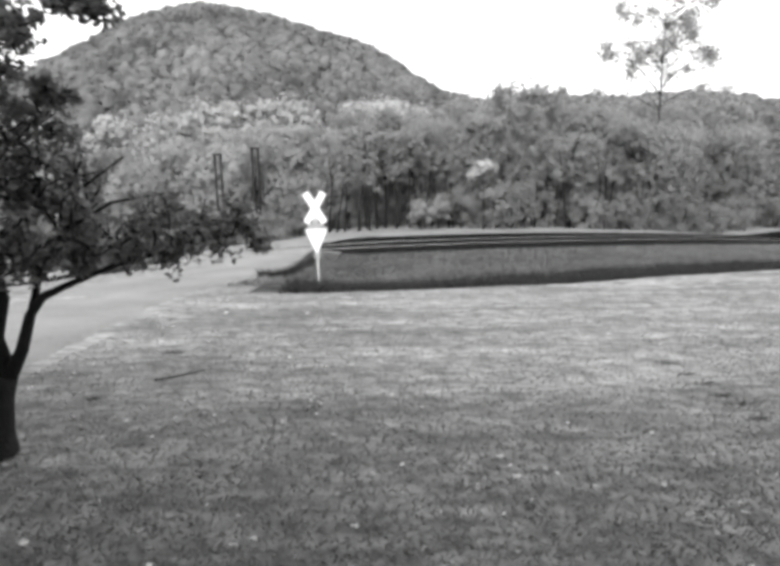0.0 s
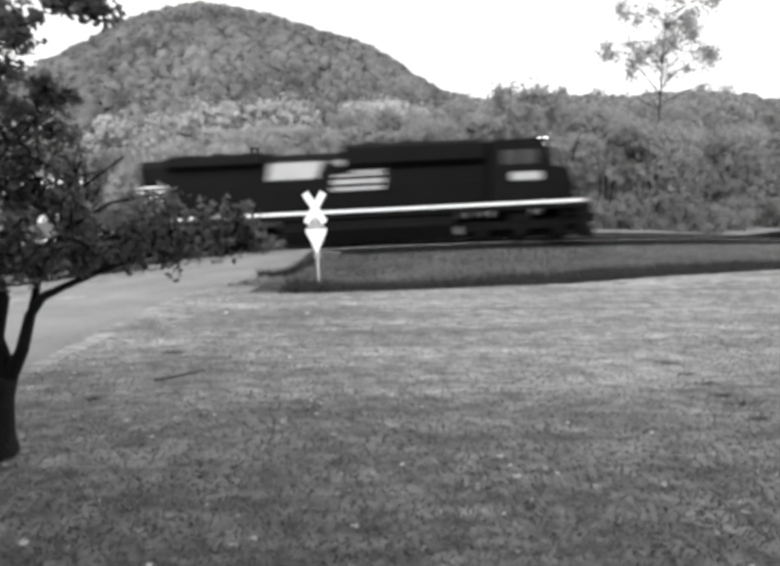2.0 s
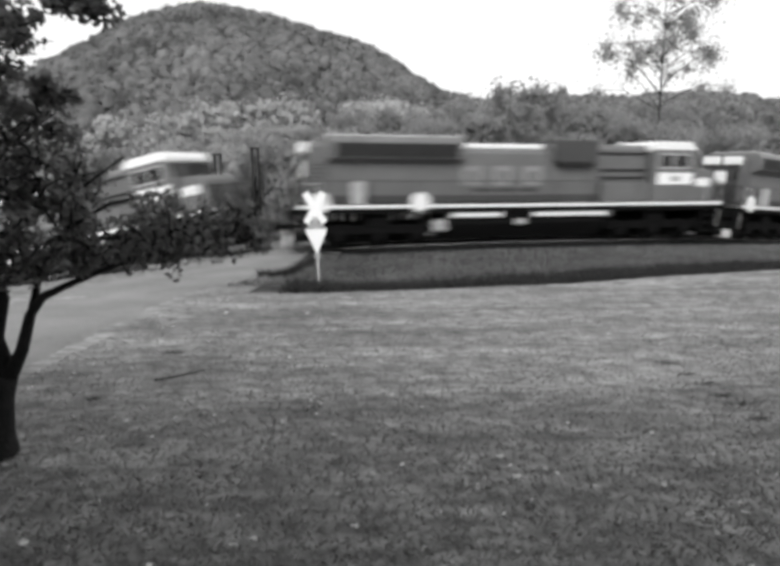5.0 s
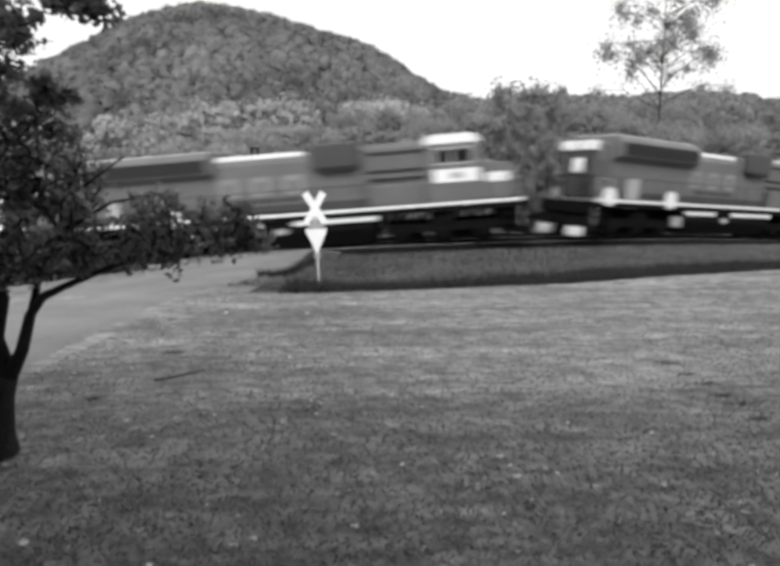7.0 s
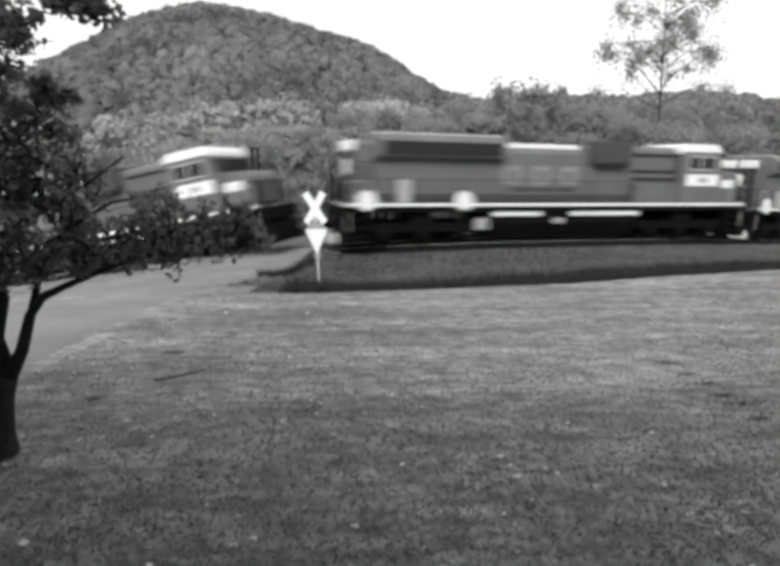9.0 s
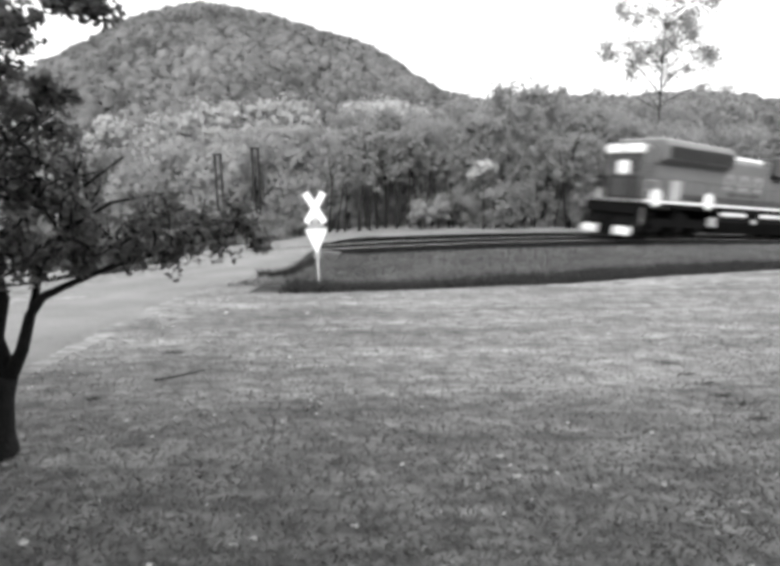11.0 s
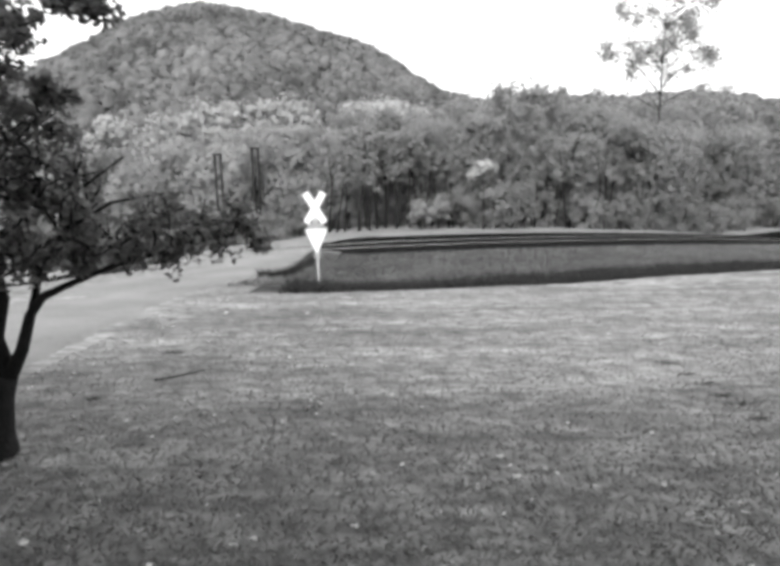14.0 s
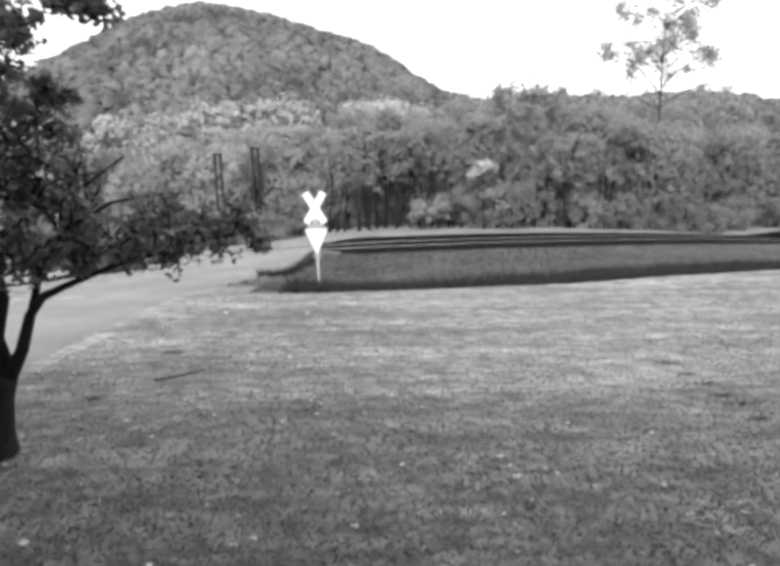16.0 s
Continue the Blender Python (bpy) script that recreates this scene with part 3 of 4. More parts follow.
        part("panel_bar", box(7.2, 7.75, *sorted((sd * 1.53, sd * 1.536)), 2.84, 3.08), PALEGREY, t)
        part("walkway_box", box(3.7, 6.1, *sorted((sd * 1.05, sd * 1.45)), 1.9, 2.75, 0.03), ORANGE, t)
        for hz in (2.95, 3.3, 4.05):
            part("hood_pipe", box(3.7, 6.15, *sorted((sd * 1.05, sd * 1.12)), hz, hz + 0.1, 0.0), GRILLE, t, "dark pipe along the hood")
        part("hood_band", box(-9.5, 4.1, *sorted((sd * 1.02, sd * 1.115)), 1.95, 2.25, 0.0), DUSK, t, "dark band low on the hood")
        # lettering as plain shapes
        for lx in (-3.0, -1.55, -0.1):
            part("marking_block", box(lx, lx + 0.95, *sorted((sd * 1.02, sd * 1.028)), 2.66, 3.5, 0.0), MARKING, t, "pale plain block on the hood")
            part("marking_gap", box(lx + 0.28, lx + 0.68, *sorted((sd * 1.028, sd * 1.031)), 2.9, 3.28), ORANGE, t)
        for dx in (-2.0, -0.9, 0.2):
            part("hood_door", box(dx - 0.5, dx + 0.5, *sorted((sd * 1.015, sd * 1.024)), 2.35, 2.55, 0.0), DUSK, t)
        handrail(t, -9.4, 5.6, sd * 1.47, 1.88, DUSK)
        part("tank_stripe", box(-3.6, -1.2, *sorted((sd * 1.39, sd * 1.5)), 1.3, 1.55, 0.03), WHITE, t, "white air pipe above the tank")
        part("tank_stripe", box(0.3, 4.0, *sorted((sd * 1.39, sd * 1.5)), 1.3, 1.55, 0.03), WHITE, t, "white air pipe above the tank")
        part("tank_fitting", box(-0.55, -0.05, *sorted((sd * 1.38, sd * 1.5)), 0.95, 1.2, 0.04), PALEGREY, t)
        part("tank_end", box(-4.35, -3.75, *sorted((sd * 1.2, sd * 1.4)), 0.7, 1.2, 0.05), STEEL, t, "grey valve beside the tank")
        for x in (-9.3, -5.0):
            part("round_plate", rod((x, sd * 1.5, 1.97), (x, sd * 1.575, 1.97), 0.42, 0.4, 28), WHITE, t, "white round plate on the frame", False)
        part("sand_box", box(-7.95, -7.4, *sorted((sd * 1.2, sd * 1.52)), 1.9, 2.85, 0.05), PALEGREY, t, "tall pale box on the walkway")
        part("rear_light", box(-10.0, -9.7, *sorted((sd * 0.12, sd * 1.0)), 4.0, 4.42, 0.05), WHITE, t, "white rear number board housing")
    part("rear_headlight", box(-9.92, -9.7, -0.3, 0.3, 3.0, 3.65, 0.08), WHITE, t, "white rear headlight housing")
    part("rear_window", box(-9.84, -9.72, -0.85, -0.3, 3.2, 3.75, 0.02), GLASS, t)
    for i in range(2):
        part("windscreen", box(8.42, 8.68, -1.3 + 1.35 * i, -0.05 + 1.35 * i, 3.5, 4.1, 0.02), GLASS, t)
    part("horn", rod((5.2, 0, 4.5), (5.5, 0, 4.62), 0.05, 0.1, 8), PALEGREY, t)
    return t


def build_black():
    t = new("locomotive")
    tagged(t, "black diesel locomotive with white stripe and lit headlights", "locomotive", "locomotives of the train")
    underframe(t, WHITE, front=9.5)
    end_gear(t, 1, SOOT, BLACK, 9.4)
    end_gear(t, -1, SOOT, BLACK)
    part("engine_hood", hood(-9.7, 5.4, 1.02, 1.9, 4.3, 0.3), BLACK, t, "long black engine hood")
    part("radiator_wing", prism([(-1.02, 3.8), (-1.45, 4.0), (-1.4, 4.4), (1.4, 4.4), (1.45, 4.0), (1.02, 3.8)], -8.4, -4.2, 0.03, "x"), BLACK, t, "black flared radiator housing")
    part("blower_box", prism([(-1.02, 3.5), (-1.4, 3.8), (-1.4, 4.45), (-1.2, 4.58), (1.2, 4.58), (1.4, 4.45), (1.4, 3.8), (1.02, 3.5)], -0.9, 5.2, 0.03, "x"), BLACK, t, "black dynamic brake housing")
    for x in (-7.6, -6.3, -5.0, 0.4, 2.2):
        part("roof_fan", rod((x, 0, 4.38), (x, 0, 4.47 if x < 0 else 4.66), 0.55, 0.5, 20), SOOT, t)
    part("cab", prism([(5.4, 1.9), (8.2, 1.9), (8.2, 3.3), (7.85, 4.35), (5.4, 4.35)], -1.52, 1.52, 0.05), BLACK, t, "black cab")
    part("cab_roof", prism([(5.35, 4.34), (7.9, 4.34), (7.8, 4.46), (7.6, 4.52), (5.6, 4.52), (5.35, 4.43)], -1.4, 1.4, 0.04), BLACK, t)
    part("nose", prism([(8.2, 1.9), (9.25, 1.9), (9.32, 2.2), (9.1, 3.1), (8.9, 3.25), (8.2, 3.35)], -1.1, 1.1, 0.07), BLACK, t, "low black nose")
    part("headlight_housing", box(7.8, 8.02, -0.34, 0.34, 4.22, 4.62, 0.05), BLACK, t)
    for yy in (-0.17, 0.17):
        part("headlight", rod((8.0, yy, 4.45), (8.07, yy, 4.45), 0.15, 0.15, 16), HEADLIGHT, t, "lit round headlight")
    for yy in (-0.75, 0.75):
        part("number_board", box(7.88, 8.06, yy - 0.3, yy + 0.3, 4.05, 4.3, 0.02), NUMBERLIGHT, t, "lit number board")
    for yy in (-1.0, 1.0):
        part("ditch_light", rod((9.85, yy, 1.62), (9.98, yy, 1.62), 0.1, 0.1, 14), HEADLIGHT, t, "lit ditch light")
    for i in range(5):
        for sd in (-1, 1):
            y = sorted((sd * 0.15, sd * 1.0))
            part("nose_stripe", box(9.0, 9.36 - 0.05 * i, *y, 2.05 + 0.24 * i, 2.15 + 0.24 * i), WHITE, t, "white stripe on the nose")
            part("end_stripe", box(-9.74, -9.69, *y, 2.1 + 0.2 * i, 2.2 + 0.2 * i), WHITE, t, "white stripe on the rear end")
    for sd in (-1, 1):
        y = sorted((sd * 1.515, sd * 1.53))
        part("cab_window", box(5.9, 6.6, *y, 3.45, 4.05, 0.004), GLASS, t, "dark cab side window")
        part("cab_window", box(6.7, 7.4, *y, 3.45, 4.05, 0.004), GLASS, t, "dark cab side window")
        part("number_panel", box(6.3, 7.6, *y, 2.78, 3.12), PALEGREY, t, "pale panel under the cab window")
        for i in range(5):
            part("end_stripe", box(-9.65, -8.9 + 0.07 * i, *sorted((sd * 1.02, sd * 1.03)), 2.35 + 0.2 * i, 2.44 + 0.2 * i), WHITE, t, "white stripe on the rear end")
        # the mark on the hood, as plain shapes
        a = sorted((sd * 1.02, sd * 1.03))
        part("mark", prism([(-4.2, 3.25), (-2.1, 3.25), (-1.75, 3.97), (-4.05, 3.97)], a[0], a[1]), PALEGREY, t, "pale slanted panel of the hood mark")
        part("mark", prism([(-1.45, 3.97), (-0.4, 3.38), (0.6, 3.38), (0.95, 3.5), (0.95, 3.97)], a[0], a[1]), PALEGREY, t, "pale angular panel of the hood mark")
        part("mark_bar", box(-1.35, 0.85, *a, 3.27, 3.36), PALEGREY, t)
        part("mark_bar", box(-1.4, 0.85, *a, 2.95, 3.14), PALEGREY, t)
        part("mark_bar", box(-1.45, 0.8, *a, 2.66, 2.84), PALEGREY, t)
        handrail(t, -9.4, 5.2, sd * 1.47, 1.88, BLACK)
    part("rear_light", box(-9.85, -9.68, -0.3, 0.3, 3.75, 4.1, 0.04), PALEGREY, t, "rear headlight housing")
    for i in range(2):
        part("windscreen", box(7.85, 8.22, -1.3 + 1.35 * i, -0.05 + 1.35 * i, 3.45, 4.1, 0.02), GLASS, t)
    return t


LEAD = build_black()
SECOND = build_orange()
TRAIN = [LEAD, SECOND] + [copy_thing(SECOND, pose(0, 0, 0)) for i in range(5)]


def rolling(i, t):
    """Pose of the i-th locomotive at t seconds: both trucks stand on the rails."""
    s = 28.68 + PACE * (t + 0.05 * ease(t, 9.2, 11.3) - 4.0) - 22.6 * (i - 2) - 11.3
    a, b = beside(s - 6.75, 0), beside(s + 6.75, 0)
    d = b - a
    m = (a + b) / 2
    return pose(m.x, m.y, m.z, 0, -math.degrees(math.atan2(d.z, d.xy.length)), math.degrees(math.atan2(d.y, d.x)))


# ---- trees ----
def limb_tree(rng, height, spread, leaf, count, clumps, trunk_r=0.16, low=0.3, puff=0.58, sway=0.04, tallness=0.95):
    """Trunk with limbs, and leaf positions in clumps round their ends."""
    pieces, pts, outward = [], [], []
    lean = rng.normal(0, sway * height, (5, 2)); lean[0] = 0
    stem = [(np.cumsum(lean, 0)[i, 0], np.cumsum(lean, 0)[i, 1], height * 0.9 * i / 4) for i in range(5)]
    stem[0] = (0, 0, -0.3)
    pieces.append(tube(stem, [trunk_r * k for k in (1.25, 0.85, 0.6, 0.38, 0.12)]))
    for i in range(clumps):
        f = rng.uniform(low, 0.98)
        k = min(int(f * 4), 3)
        p = Vector(stem[k]).lerp(Vector(stem[k + 1]), f * 4 - k)
        a = rng.uniform(0, 6.283)
        reach = spread * (1.05 - 0.75 * abs(f - 0.5) ** 1.2) * rng.uniform(0.45, 1.0)
        e = p + Vector((math.cos(a) * reach, math.sin(a) * reach, rng.uniform(0.05, 0.35) * height * (1 - f) + 0.1 * reach))
        mid = p.lerp(e, 0.5) + Vector((0, 0, 0.12 * reach))
        pieces.append(tube([p, mid, e], [trunk_r * 0.35 * (1.1 - f * 0.6), trunk_r * 0.22, 0.012], 5))
        n = int(count / clumps)
        g = rng.normal(size=(n, 3))
        g /= np.linalg.norm(g, axis=1)[:, None]
        g *= np.minimum(np.abs(rng.normal(0, 0.52, (n, 1))) + 0.12, 1.5) * rng.uniform(0.6, 1.0) * spread * puff
        g[:, 2] *= tallness
        pts.append(g + np.array(e.lerp(p, 0.15)))
        away = g / (np.linalg.norm(g, axis=1)[:, None] + 1e-6)
        outward.append(away + np.array((0, 0, 0.35)) + rng.normal(0, 0.35, (n, 3)) + 0.5 * np.array((math.cos(a), math.sin(a), 0.2)))
    return joined(pieces), leaves(np.concatenate(pts), leaf, rng, facing=np.concatenate(outward))


def tree_thing(name, rng, label, category, mats, **kw):
    (tv, tf), (lv, lf) = limb_tree(rng, **kw)
    t = new(name)
    tagged(t, label, category)
    put("trunk", mesh_of("trunk", tv, tf, mats[0], True), t)
    put("crown", mesh_of("crown", lv, lf, mats[1]), t)
    return t


def build_woods():
    rng = np.random.default_rng(11)
    tall = [tree_thing("tree", rng, "leafy deciduous tree at the edge of the wood", "tree", (PALEBARK, FOREST), height=8.0, spread=2.2, leaf=0.19, count=7200, clumps=44, low=0.05) for i in range(5)]
    pale = [tree_thing("tree", rng, "pale-leaved deciduous tree in the wood", "tree", (PALEBARK, PALELEAF), height=8.0, spread=2.4, leaf=0.2, count=6800, clumps=42, low=0.06) for i in range(4)]
    lit = [tree_thing("tree", rng, "pale tree at the foot of the hill, sunlight put into its leaf colour", "tree", (PALEBARK, BRIGHTLEAF), height=8.0, spread=1.7, leaf=0.24, count=3400, clumps=26, low=0.2) for i in range(3)]
    thin = [tree_thing("tree", rng, "slender half-bare tree with a pale trunk", "tree", (PALEBARK, FOREST), height=8.0, spread=1.5, leaf=0.16, count=1700, clumps=22, low=0.4, trunk_r=0.13) for i in range(3)]
    bare = [tree_thing("tree", rng, "slender half-bare tree with a dark trunk", "tree", (BARK, FOREST), height=8.0, spread=1.4, leaf=0.16, count=1300, clumps=18, low=0.45, trunk_r=0.12) for i in range(2)]
    bush = [tree_thing("bush", rng, "low leafy bush beside the railway", "bush", (BARK, FOREST), height=2.4, spread=1.1, leaf=0.13, count=2600, clumps=24, low=0.0, trunk_r=0.05) for i in range(4)]
    shrub = [tree_thing("bush", rng, "pale flowering bush beside the railway", "bush", (BARK, PALELEAF), height=2.4, spread=0.9, leaf=0.16, count=1200, clumps=14, low=0.1, trunk_r=0.05) for i in range(2)]
    used = set()
    clear_y = lambda x: beside(s_at(x), 0).y + 7.0

    def plant(src, x, y, h, base):
        k = h / base
        turn = rng.uniform(0, 360)
        m = pose(x, y, ground_z(x, y) - 0.05, 0, 0, turn)
        if src.name not in used:
            used.add(src.name)
            ob = src
            ob.matrix_basis = m
        else:
            ob = copy_thing(src, m)
        ob.scale = (k * rng.uniform(0.9, 1.15), k * rng.uniform(0.9, 1.15), k)

    # the edge of the wood
    for i, x in enumerate(np.arange(-34, 50, 1.7)):
        y = max(rim_y(x), clear_y(x) - 12)
        x1, y1 = x + rng.uniform(-0.7, 0.7), y + rng.uniform(13, 19)
        want = 7.0 + 1.6 * ease(x, 6, 12) + rng.uniform(-0.9, 0.7)
        pool = thin if -3 < x < 7 and rng.random() < 0.6 else (pale if x < -1 and rng.random() < 0.85 else tall)
        plant(pool[rng.integers(len(pool))], x1, y1, want, 8.0)
    for x in np.arange(-44, 64, 3.0):
        y = max(rim_y(x), clear_y(x) - 6) + rng.uniform(22, 32)
        plant(tall[rng.integers(5)], x + rng.uniform(-1, 1), y, 8.5 + 1.0 * ease(x, 6, 14) + rng.uniform(-0.6, 0.8), 8.0)
    # a belt of trees at the foot of the hill, their sunlight put into paler leaves
    for x in np.arange(-70, 84, 3.4):
        y = rng.uniform(66, 88)
        if abs(offset(x, y)[0]) < 5:
            continue
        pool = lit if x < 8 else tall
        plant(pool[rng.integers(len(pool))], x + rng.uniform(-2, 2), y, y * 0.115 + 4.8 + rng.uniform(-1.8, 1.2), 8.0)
    # slender trunks before the wood
    for i in range(20):
        x = rng.uniform(-4, 13)
        y = max(rim_y(x) + rng.uniform(10.5, 14), clear_y(x) + 1.5)
        pool = bare if rng.random() < 0.6 else thin
        plant(pool[rng.integers(len(pool))], x, y, rng.uniform(5.5, 7.6), 8.0)
    pole = [tree_thing("tree", rng, "thin bare dark sapling before the wood", "tree", (BARK, FOREST), height=7.0, spread=0.9, leaf=0.2, count=240, clumps=9, low=0.5, trunk_r=0.075, sway=0.03) for i in range(3)]
    for i in range(34):
        x = rng.uniform(-4, 16)
        plant(pole[i % 3], x, max(rim_y(x) + rng.uniform(9.6, 12.5), clear_y(x) + 1), rng.uniform(4.5, 7.0), 7.0)
    # undergrowth along the line
    for i in range(46):
        x = rng.uniform(-27, 42)
        o = rng.uniform(8.4, 14.5)
        if -7.2 < x < -5.6:
            continue
        y = max(rim_y(x) + o, clear_y(x) + rng.uniform(0, 1.5))
        plant(bush[rng.integers(4)], x, y, rng.uniform(1.0, 2.2) + 0.22 * (o - 8.4), 2.4)
    for x, y, h in ((1.9, 32.6, 1.9), (2.9, 32.9, 2.2), (-8.3, 32.3, 1.9), (13.0, 36.5, 2.2)):
        plant(shrub[rng.integers(2)], x, y, h, 2.4)
    for x, y, h in ((6.4, 33.6, 2.6), (7.5, 34.0, 2.9), (4.4, 33.8, 2.4), (5.4, 34.6, 3.0), (-7.9, 30.8, 2.0), (-7.1, 30.6, 1.8), (-6.2, 30.8, 1.6), (-9.7, 30.9, 2.2), (-8.8, 30.7, 2.0)):
        plant(bush[rng.integers(4)], x, y, h, 2.4)
    # low growth behind the slender trunks
    for i in range(14):
        x = -5.0 + 0.75 * i + rng.uniform(-0.3, 0.3)
        plant(bush[i % 4], x, rim_y(x) + rng.uniform(12.6, 14.0), rng.uniform(2.0, 3.0), 2.4)
    # a feathery group that rises above the wood
    for x, y, h in ((8.5, 41.0, 10.9), (9.9, 41.6, 10.9)):
        plant(thin[rng.integers(3)], x, y, h * 0.98, 8.0)
    for src in (*tall, *pale, *lit, *thin, *bare, *bush, *shrub):
        if src.name not in used:
            plant(src, rng.uniform(14, 34), rng.uniform(52, 60), 8.5 if src.name.startswith("tree") else 2.4, 8.0 if src.name.startswith("tree") else 2.4)
    # the tall, thin-leaved tree that stands out above the wood; sky glare is put into its pale leaf colour
    own = np.random.default_rng(77)
    big = tree_thing("tree", own, "tall sparse tree standing above the wood", "tree", (BARK, PALELEAF), height=22.5, spread=6.6, leaf=0.16, count=7000, clumps=44, low=0.5, trunk_r=0.14, puff=0.27, sway=0.006)
    big.matrix_basis = pose(23.9, 52.0, ground_z(23.9, 52.0) - 0.1)
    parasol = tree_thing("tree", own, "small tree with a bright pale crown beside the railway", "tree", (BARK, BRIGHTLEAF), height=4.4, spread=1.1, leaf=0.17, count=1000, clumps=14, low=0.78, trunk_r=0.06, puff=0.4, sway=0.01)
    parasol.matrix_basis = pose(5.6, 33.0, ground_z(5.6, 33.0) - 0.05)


build_woods()


# ---- the tree on the lawn ----
def build_near_tree():
    rng = np.random.default_rng(5)
    y = 6.0
    t = new("tree")
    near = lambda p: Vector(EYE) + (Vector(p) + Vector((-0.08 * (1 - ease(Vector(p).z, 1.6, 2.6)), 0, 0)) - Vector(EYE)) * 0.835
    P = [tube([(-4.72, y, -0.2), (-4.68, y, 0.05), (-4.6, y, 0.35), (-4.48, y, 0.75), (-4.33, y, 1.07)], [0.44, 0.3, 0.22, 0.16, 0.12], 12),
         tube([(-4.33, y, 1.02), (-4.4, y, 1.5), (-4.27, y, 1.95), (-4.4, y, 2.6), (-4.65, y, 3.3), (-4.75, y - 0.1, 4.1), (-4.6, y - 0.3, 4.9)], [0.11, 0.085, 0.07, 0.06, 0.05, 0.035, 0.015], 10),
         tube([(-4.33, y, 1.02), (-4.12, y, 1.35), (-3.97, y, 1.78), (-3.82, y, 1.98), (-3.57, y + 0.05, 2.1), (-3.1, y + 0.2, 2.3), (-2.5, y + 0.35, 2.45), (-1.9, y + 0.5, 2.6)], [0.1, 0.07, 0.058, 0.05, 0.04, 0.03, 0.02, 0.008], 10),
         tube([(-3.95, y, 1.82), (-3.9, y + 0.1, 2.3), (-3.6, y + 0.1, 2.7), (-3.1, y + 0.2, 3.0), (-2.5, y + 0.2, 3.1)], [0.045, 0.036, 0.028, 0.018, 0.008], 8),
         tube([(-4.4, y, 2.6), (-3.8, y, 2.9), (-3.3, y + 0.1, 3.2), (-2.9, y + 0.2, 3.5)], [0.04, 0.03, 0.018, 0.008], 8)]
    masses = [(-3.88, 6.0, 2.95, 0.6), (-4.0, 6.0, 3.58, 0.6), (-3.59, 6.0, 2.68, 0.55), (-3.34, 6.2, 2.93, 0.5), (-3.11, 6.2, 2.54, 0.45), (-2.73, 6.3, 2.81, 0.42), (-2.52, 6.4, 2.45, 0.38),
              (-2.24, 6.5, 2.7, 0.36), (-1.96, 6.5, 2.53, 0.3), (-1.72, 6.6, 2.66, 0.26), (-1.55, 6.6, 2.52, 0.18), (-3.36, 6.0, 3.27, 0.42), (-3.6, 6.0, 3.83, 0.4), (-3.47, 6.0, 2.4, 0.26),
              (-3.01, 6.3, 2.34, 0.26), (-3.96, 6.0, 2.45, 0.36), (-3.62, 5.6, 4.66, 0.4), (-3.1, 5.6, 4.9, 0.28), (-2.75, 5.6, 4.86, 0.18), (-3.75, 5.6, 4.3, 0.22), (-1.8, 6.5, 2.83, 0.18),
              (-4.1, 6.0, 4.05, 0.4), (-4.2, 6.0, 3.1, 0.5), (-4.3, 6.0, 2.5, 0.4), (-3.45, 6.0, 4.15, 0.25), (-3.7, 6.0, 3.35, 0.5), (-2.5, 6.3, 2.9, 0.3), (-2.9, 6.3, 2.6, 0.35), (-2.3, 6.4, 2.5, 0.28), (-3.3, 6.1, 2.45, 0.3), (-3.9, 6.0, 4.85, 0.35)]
    pts = []
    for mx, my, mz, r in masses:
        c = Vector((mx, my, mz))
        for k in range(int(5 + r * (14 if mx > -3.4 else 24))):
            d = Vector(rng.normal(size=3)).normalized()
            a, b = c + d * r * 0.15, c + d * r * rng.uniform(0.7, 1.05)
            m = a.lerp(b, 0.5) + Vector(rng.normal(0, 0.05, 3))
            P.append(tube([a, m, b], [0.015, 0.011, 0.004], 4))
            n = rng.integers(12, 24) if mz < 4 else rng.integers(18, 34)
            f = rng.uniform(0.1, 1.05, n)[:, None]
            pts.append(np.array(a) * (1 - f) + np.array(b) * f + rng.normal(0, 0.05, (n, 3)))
    # unseen crown clumps, added over and beside the lawn's corner to shade it
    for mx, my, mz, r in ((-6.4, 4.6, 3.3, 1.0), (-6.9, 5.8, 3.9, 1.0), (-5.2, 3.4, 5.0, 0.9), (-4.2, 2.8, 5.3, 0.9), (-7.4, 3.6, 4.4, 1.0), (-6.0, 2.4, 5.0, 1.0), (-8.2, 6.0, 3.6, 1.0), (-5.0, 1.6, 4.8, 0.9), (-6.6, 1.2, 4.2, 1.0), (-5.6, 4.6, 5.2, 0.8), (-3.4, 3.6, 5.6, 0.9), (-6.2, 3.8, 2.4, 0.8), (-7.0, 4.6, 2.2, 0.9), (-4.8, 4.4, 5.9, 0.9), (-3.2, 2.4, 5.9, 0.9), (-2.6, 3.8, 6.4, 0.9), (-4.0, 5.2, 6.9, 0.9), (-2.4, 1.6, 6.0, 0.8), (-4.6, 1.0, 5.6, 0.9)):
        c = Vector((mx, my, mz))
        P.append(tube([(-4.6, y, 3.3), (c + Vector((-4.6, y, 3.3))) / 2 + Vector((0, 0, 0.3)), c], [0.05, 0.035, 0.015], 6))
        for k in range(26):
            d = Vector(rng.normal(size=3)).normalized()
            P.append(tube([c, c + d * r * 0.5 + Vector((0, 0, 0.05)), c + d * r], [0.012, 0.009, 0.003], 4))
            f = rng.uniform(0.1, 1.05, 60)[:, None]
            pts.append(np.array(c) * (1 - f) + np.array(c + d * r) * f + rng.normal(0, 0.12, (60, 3)))
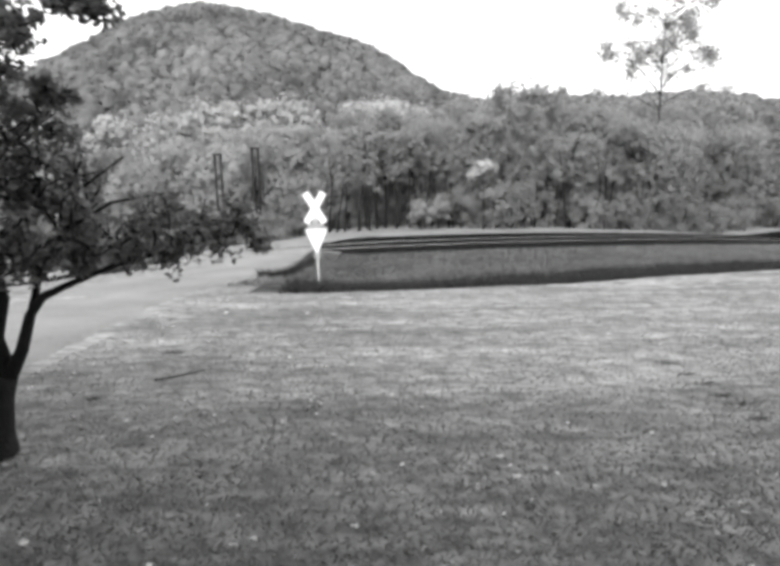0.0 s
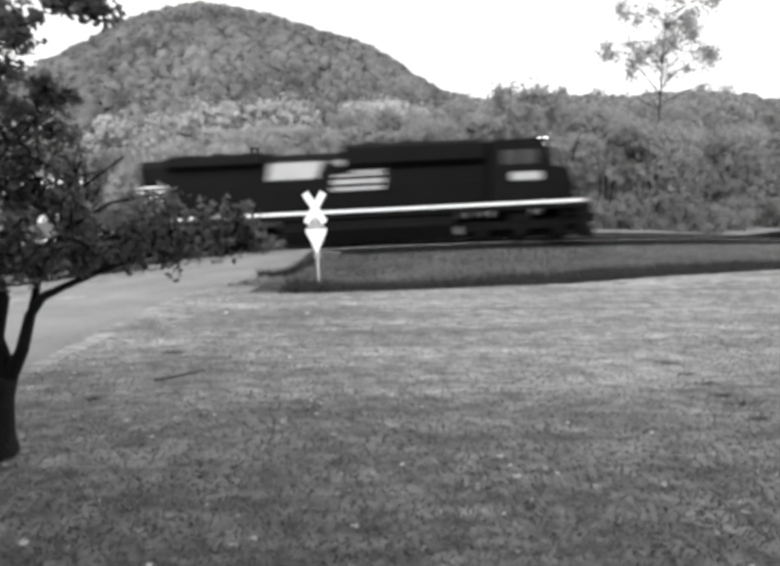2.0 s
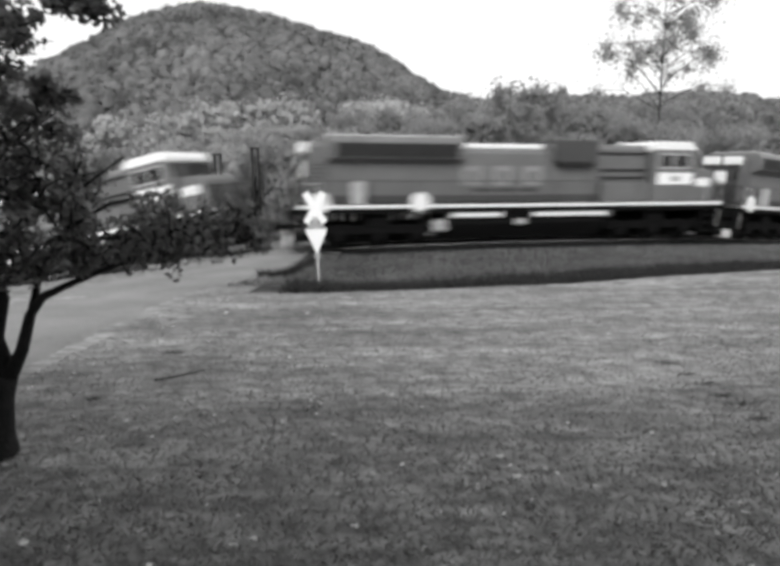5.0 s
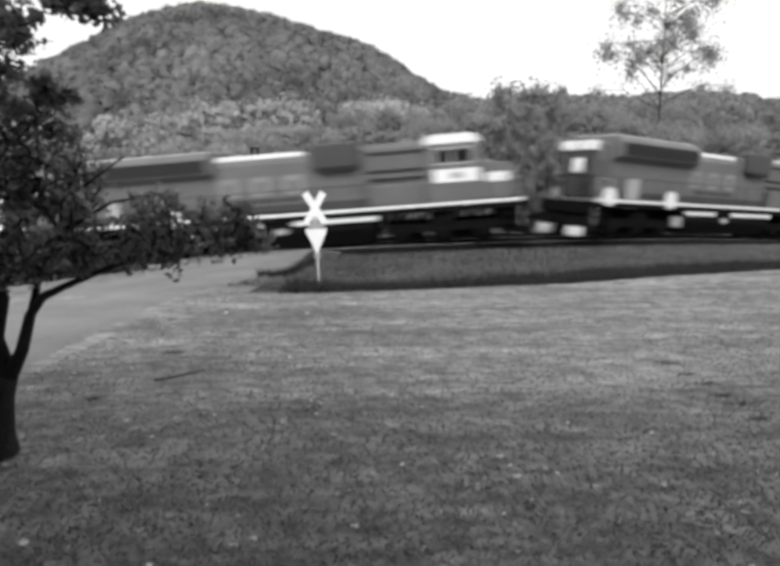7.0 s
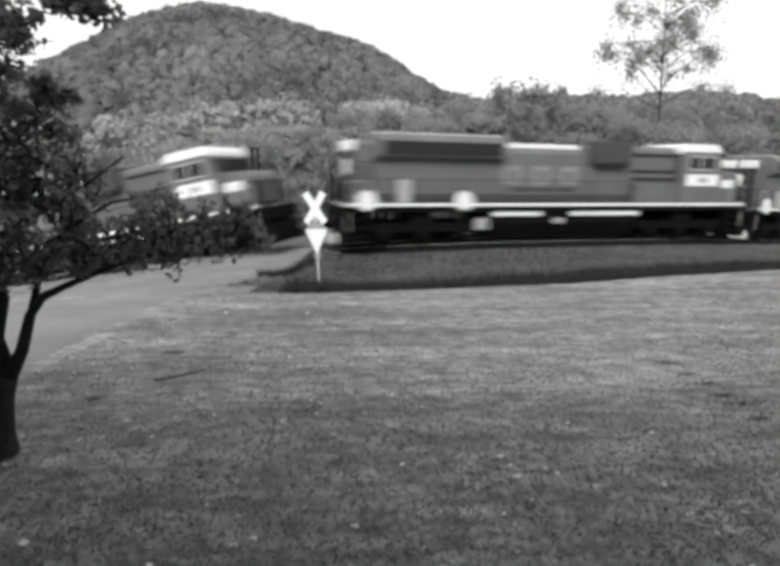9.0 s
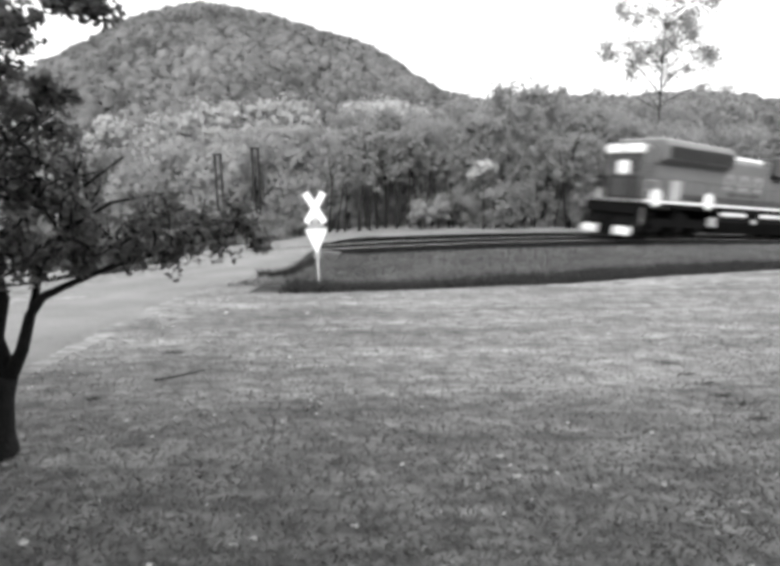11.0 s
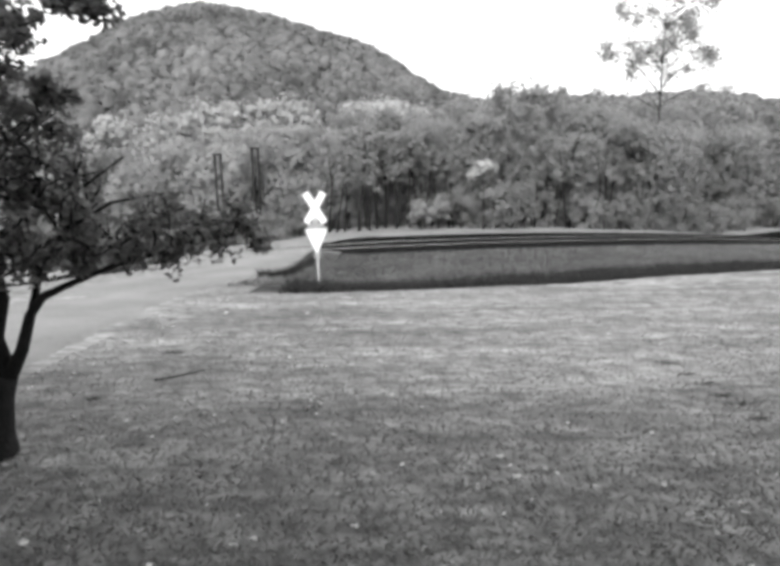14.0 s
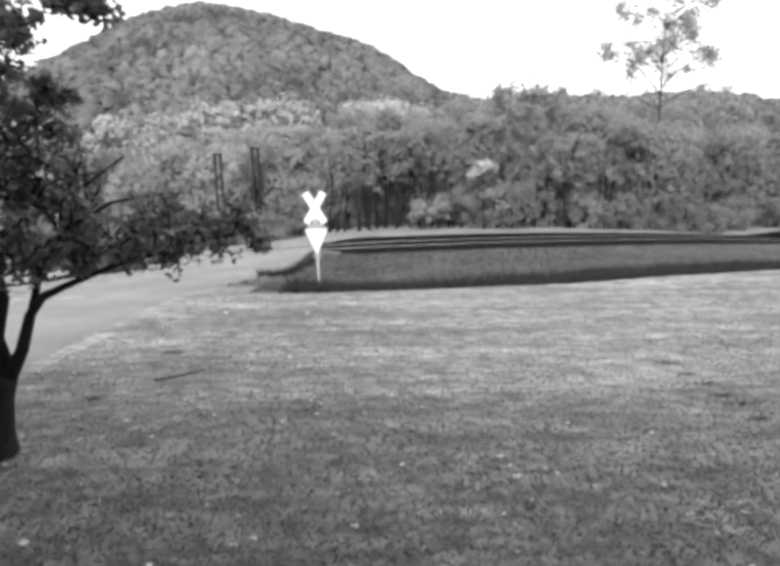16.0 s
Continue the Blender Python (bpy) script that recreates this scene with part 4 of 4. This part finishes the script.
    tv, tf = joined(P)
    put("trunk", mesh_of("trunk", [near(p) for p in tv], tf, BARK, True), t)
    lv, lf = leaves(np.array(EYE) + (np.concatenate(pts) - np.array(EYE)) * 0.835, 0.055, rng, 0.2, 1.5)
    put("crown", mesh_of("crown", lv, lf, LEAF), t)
    tagged(t, "dark forked lawn tree with low spreading leafy branches", "tree")


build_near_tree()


# ---- wooded hill ----
AZ = (-60, -43.2, -37.1, -31.6, -28.0, -24.7, -20.5, -16.6, -12.7, -7.6, -1.5, 2.4, 5.8, 8.8, 15.3, 22.0, 28.0, 34.1, 41.3, 60)
EL = (0.03, 0.049, 0.092, 0.126, 0.165, 0.2, 0.231, 0.245, 0.237, 0.215, 0.185, 0.139, 0.11, 0.096, 0.1, 0.092, 0.096, 0.075, 0.06, 0.04)


def hill_z(az, r):
    crest = 430 - 120 * ease(az, -2, 12)
    e = 0.972 * float(np.interp(az, AZ, EL))
    t = ease(r, 95, crest)
    return 3.39 + (e * crest - 2) * (0.35 * t + 0.65 * t * t) - 6 * (1 - t)


def build_hill():
    rng = np.random.default_rng(21)
    v, f = [], []
    azs, rs = np.arange(-60, 60.1, 1.5), np.concatenate([np.arange(95, 460, 12), [500, 700]])
    for r in rs:
        for a in azs:
            z = hill_z(a, min(r, 430)) - 2 - max(0, r - 440) * 0.15
            v.append((r * math.sin(radians(a)), r * math.cos(radians(a)), z))
    k = len(azs)
    f = [(j * k + i, j * k + i + 1, (j + 1) * k + i + 1, (j + 1) * k + i) for j in range(len(rs) - 1) for i in range(k - 1)]
    tagged(put("hill", mesh_of("hill", v, f, HILLFLOOR, True)), "steep rounded wooded hill", "hill", kind="structure")
    pts, outward, domes, dome_faces = [], [], [], []
    rings, spokes = 5, 9
    for i in range(5200):
        az = rng.uniform(-44, 44)
        r = 100 + 345 * rng.random() ** 0.8
        crest = 430 - 120 * ease(az, -2, 12)
        if r > crest + 12:
            continue
        s = rng.uniform(3.2, 6.4) * (0.65 + 0.5 * r / 400)
        c = np.array((r * math.sin(radians(az)), r * math.cos(radians(az)), hill_z(az, min(r, crest)) - 0.2 * s))
        # a lumpy crown, closed at the top
        a = np.arange(spokes) * 2 * math.pi / spokes + rng.uniform(0, 6)
        o = len(domes) * (rings * spokes + 1)
        v = []
        for k in range(rings):
            e = -0.25 + 1.6 * k / rings
            d = s * rng.uniform(0.78, 1.1, spokes)
            v.append(np.stack([np.cos(a) * math.cos(e) * d, np.sin(a) * math.cos(e) * d, np.full(spokes, math.sin(e) * 1.25) * d], 1))
        domes.append(np.concatenate(v + [np.array([[0, 0, 1.25 * s]])]) + c)
        for k in range(rings):
            for m in range(spokes):
                m2 = (m + 1) % spokes
                if k < rings - 1:
                    dome_faces.append((o + k * spokes + m, o + k * spokes + m2, o + (k + 1) * spokes + m2, o + (k + 1) * spokes + m))
                else:
                    dome_faces.append((o + k * spokes + m, o + k * spokes + m2, o + rings * spokes))
        g = rng.normal(size=(60, 3))
        g /= np.linalg.norm(g, axis=1)[:, None]
        g[:, 2] = np.abs(g[:, 2]) * 1.25 - 0.1
        pts.append(g * s * rng.uniform(0.92, 1.16, (60, 1)) + c)
        outward.append(g + rng.normal(0, 0.55, (60, 3)))
    tagged(put("hill_forest", mesh_of("hill_forest", np.concatenate(domes), dome_faces, HILLWOOD, True)), "dense deciduous forest covering the hill", "forest", kind="stuff")
    V, F = leaves(np.concatenate(pts), 1.5, rng, 0.0, 1.2, np.concatenate(outward))
    tagged(put("hill_foliage", mesh_of("hill_foliage", V, F, HILLWOOD)), "outer foliage of the forest on the hill", "forest", kind="stuff")


build_hill()


# ---- an unseen house behind: wall and eaves added to darken the near lawn ----
def build_unseen_house():
    tagged(part("unseen_shade_wall", box(-9, 9, -1.6, -1.3, -0.5, 6.5, 0.02), SIDING, None), "unseen house wall added to shade the near lawn", "wall", kind="structure")
    tagged(part("eaves", box(-9.4, 9.4, -1.3, 2.35, 4.5, 4.65, 0.02), SIDING, None), "unseen eaves added to shade the near lawn", "eaves", kind="structure")


build_unseen_house()


# ---- grass, weeds, fallen leaves ----
def build_grass():
    rng = np.random.default_rng(8)
    pts = []
    while len(pts) < 75000:
        y = 2.4 + 13.5 * rng.random() ** 1.5
        x = rng.uniform(-0.8, 0.8) * (y + 1.5)
        if x < road_right(y) + 0.1:
            continue
        pts.append((x, y))
    out = []
    for x, y in pts:
        out.append((x, y, ground_near(x, y) - 0.005))
    v, f = blades(np.array(out), 0.045, 0.02, rng, 1.1)
    tagged(put("grass", mesh_of("grass", v, f, BLADE)), "short mown grass blades", "grass", kind="stuff")
    rim_s = np.arange(s_at(-11), s_at(27), 0.5)
    rim_o = np.array([edge_off(s) for s in rim_s])
    for name, mat, o0, h, n, label in (("bank_grass", BANK, 1.9, 0.15, 52000, "rough grass on the railway bank"), ("ditch_weeds", WEED, 5.7, 0.3, 42000, "dark dense weeds along the ditch, and a dark row for the road bank's shadow")):
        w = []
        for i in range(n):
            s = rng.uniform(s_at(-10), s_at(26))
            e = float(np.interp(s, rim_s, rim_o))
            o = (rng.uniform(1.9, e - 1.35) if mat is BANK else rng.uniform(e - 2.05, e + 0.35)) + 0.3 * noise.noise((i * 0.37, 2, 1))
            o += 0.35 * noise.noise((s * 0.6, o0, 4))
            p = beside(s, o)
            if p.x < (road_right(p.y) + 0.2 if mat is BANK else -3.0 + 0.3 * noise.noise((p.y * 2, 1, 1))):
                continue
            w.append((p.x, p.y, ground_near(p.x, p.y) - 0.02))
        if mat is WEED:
            # a row of dark blades stands in for the shadow along the road bank
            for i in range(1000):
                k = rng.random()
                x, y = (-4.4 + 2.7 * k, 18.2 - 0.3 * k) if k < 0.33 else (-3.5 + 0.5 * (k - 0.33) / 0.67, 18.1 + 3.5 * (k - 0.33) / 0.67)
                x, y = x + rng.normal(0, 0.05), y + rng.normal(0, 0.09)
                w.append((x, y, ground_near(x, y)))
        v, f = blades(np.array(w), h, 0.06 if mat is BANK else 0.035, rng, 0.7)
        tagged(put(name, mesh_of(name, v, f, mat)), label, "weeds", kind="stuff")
    # dark tufts stand in for a line of footprint spots
    trail = []
    for cx, cy in ((4.2, 7.9), (4.22, 7.4), (4.27, 7.0), (4.2, 6.55), (4.28, 6.25), (4.2, 5.8), (-3.6, 8.7), (-3.8, 6.6)):
        for k in range(70):
            a, r = rng.uniform(0, 6.283), rng.random() * 0.13
            x, y = cx + r * math.cos(a) * 1.4, cy + r * math.sin(a) * 0.6
            trail.append((x, y, ground_near(x, y) - 0.01))
    v, f = blades(np.array(trail), 0.06, 0.016, rng, 0.8)
    tagged(put("clover", mesh_of("clover", v, f, BANK)), "dark tufts in a line across the lawn", "weeds", kind="stuff")
    d = []
    for i in range(230):
        y = 3 + 11 * rng.random() ** 1.6
        x = rng.uniform(-0.75, 0.75) * (y + 1)
        if x > road_right(y):
            d.append((x, y, ground_near(x, y) + 0.03))
    for x, y in [(-0.02, 6.46), (-1.16, 3.5), (-1.2, 5.67), (-2.43, 4.1), (1.01, 4.79), (1.09, 4.41), (1.73, 4.22), (-0.3, 3.72), (0.71, 4.68), (-1.27, 5.02), (-1.45, 8.02), (-2.14, 3.73), (0.35, 6.05), (2.38, 3.56), (-1.75, 4.53)]:
        for k in range(2):
            d.append((x + 0.03 * k, y, ground_near(x, y) + 0.045))
    v, f = leaves(np.array(d), 0.05, rng, 0.8, 1.3)
    tagged(put("fallen_leaves", mesh_of("fallen_leaves", v, f, DRYLEAF)), "pale fallen leaves scattered on the lawn", "fallen leaves", kind="stuff")


GX, GY = np.arange(-18, 38, 0.4), np.arange(-6, 46, 0.4)
GZ = np.array([[ground_z(x, y) for x in GX] for y in GY])


def ground_near(x, y):
    i, j = min(max((x + 18) / 0.4, 0), len(GX) - 2.001), min(max((y + 6) / 0.4, 0), len(GY) - 2.001)
    a, b = int(i), int(j)
    u, w = i - a, j - b
    return (GZ[b, a] * (1 - u) + GZ[b, a + 1] * u) * (1 - w) + (GZ[b + 1, a] * (1 - u) + GZ[b + 1, a + 1] * u) * w


build_grass()


def build_stick():
    pts = [Vector((x, y, ground_near(x, y) + 0.05)) for x, y in [(-3.27, 7.18), (-3.02, 7.33), (-2.71, 7.61)]]
    v, f = tube(pts, [0.012, 0.016, 0.008], 6)
    tagged(put("stick", mesh_of("stick", v, f, BARK, True)), "thin dark twig lying on the lawn", "twig")


build_stick()


# ---- what moves ----
def motions():
    for i, loco in enumerate(TRAIN):
        walk(loco, [(k * 0.2, rolling(i, k * 0.2)) for k in range(81)])


motions()
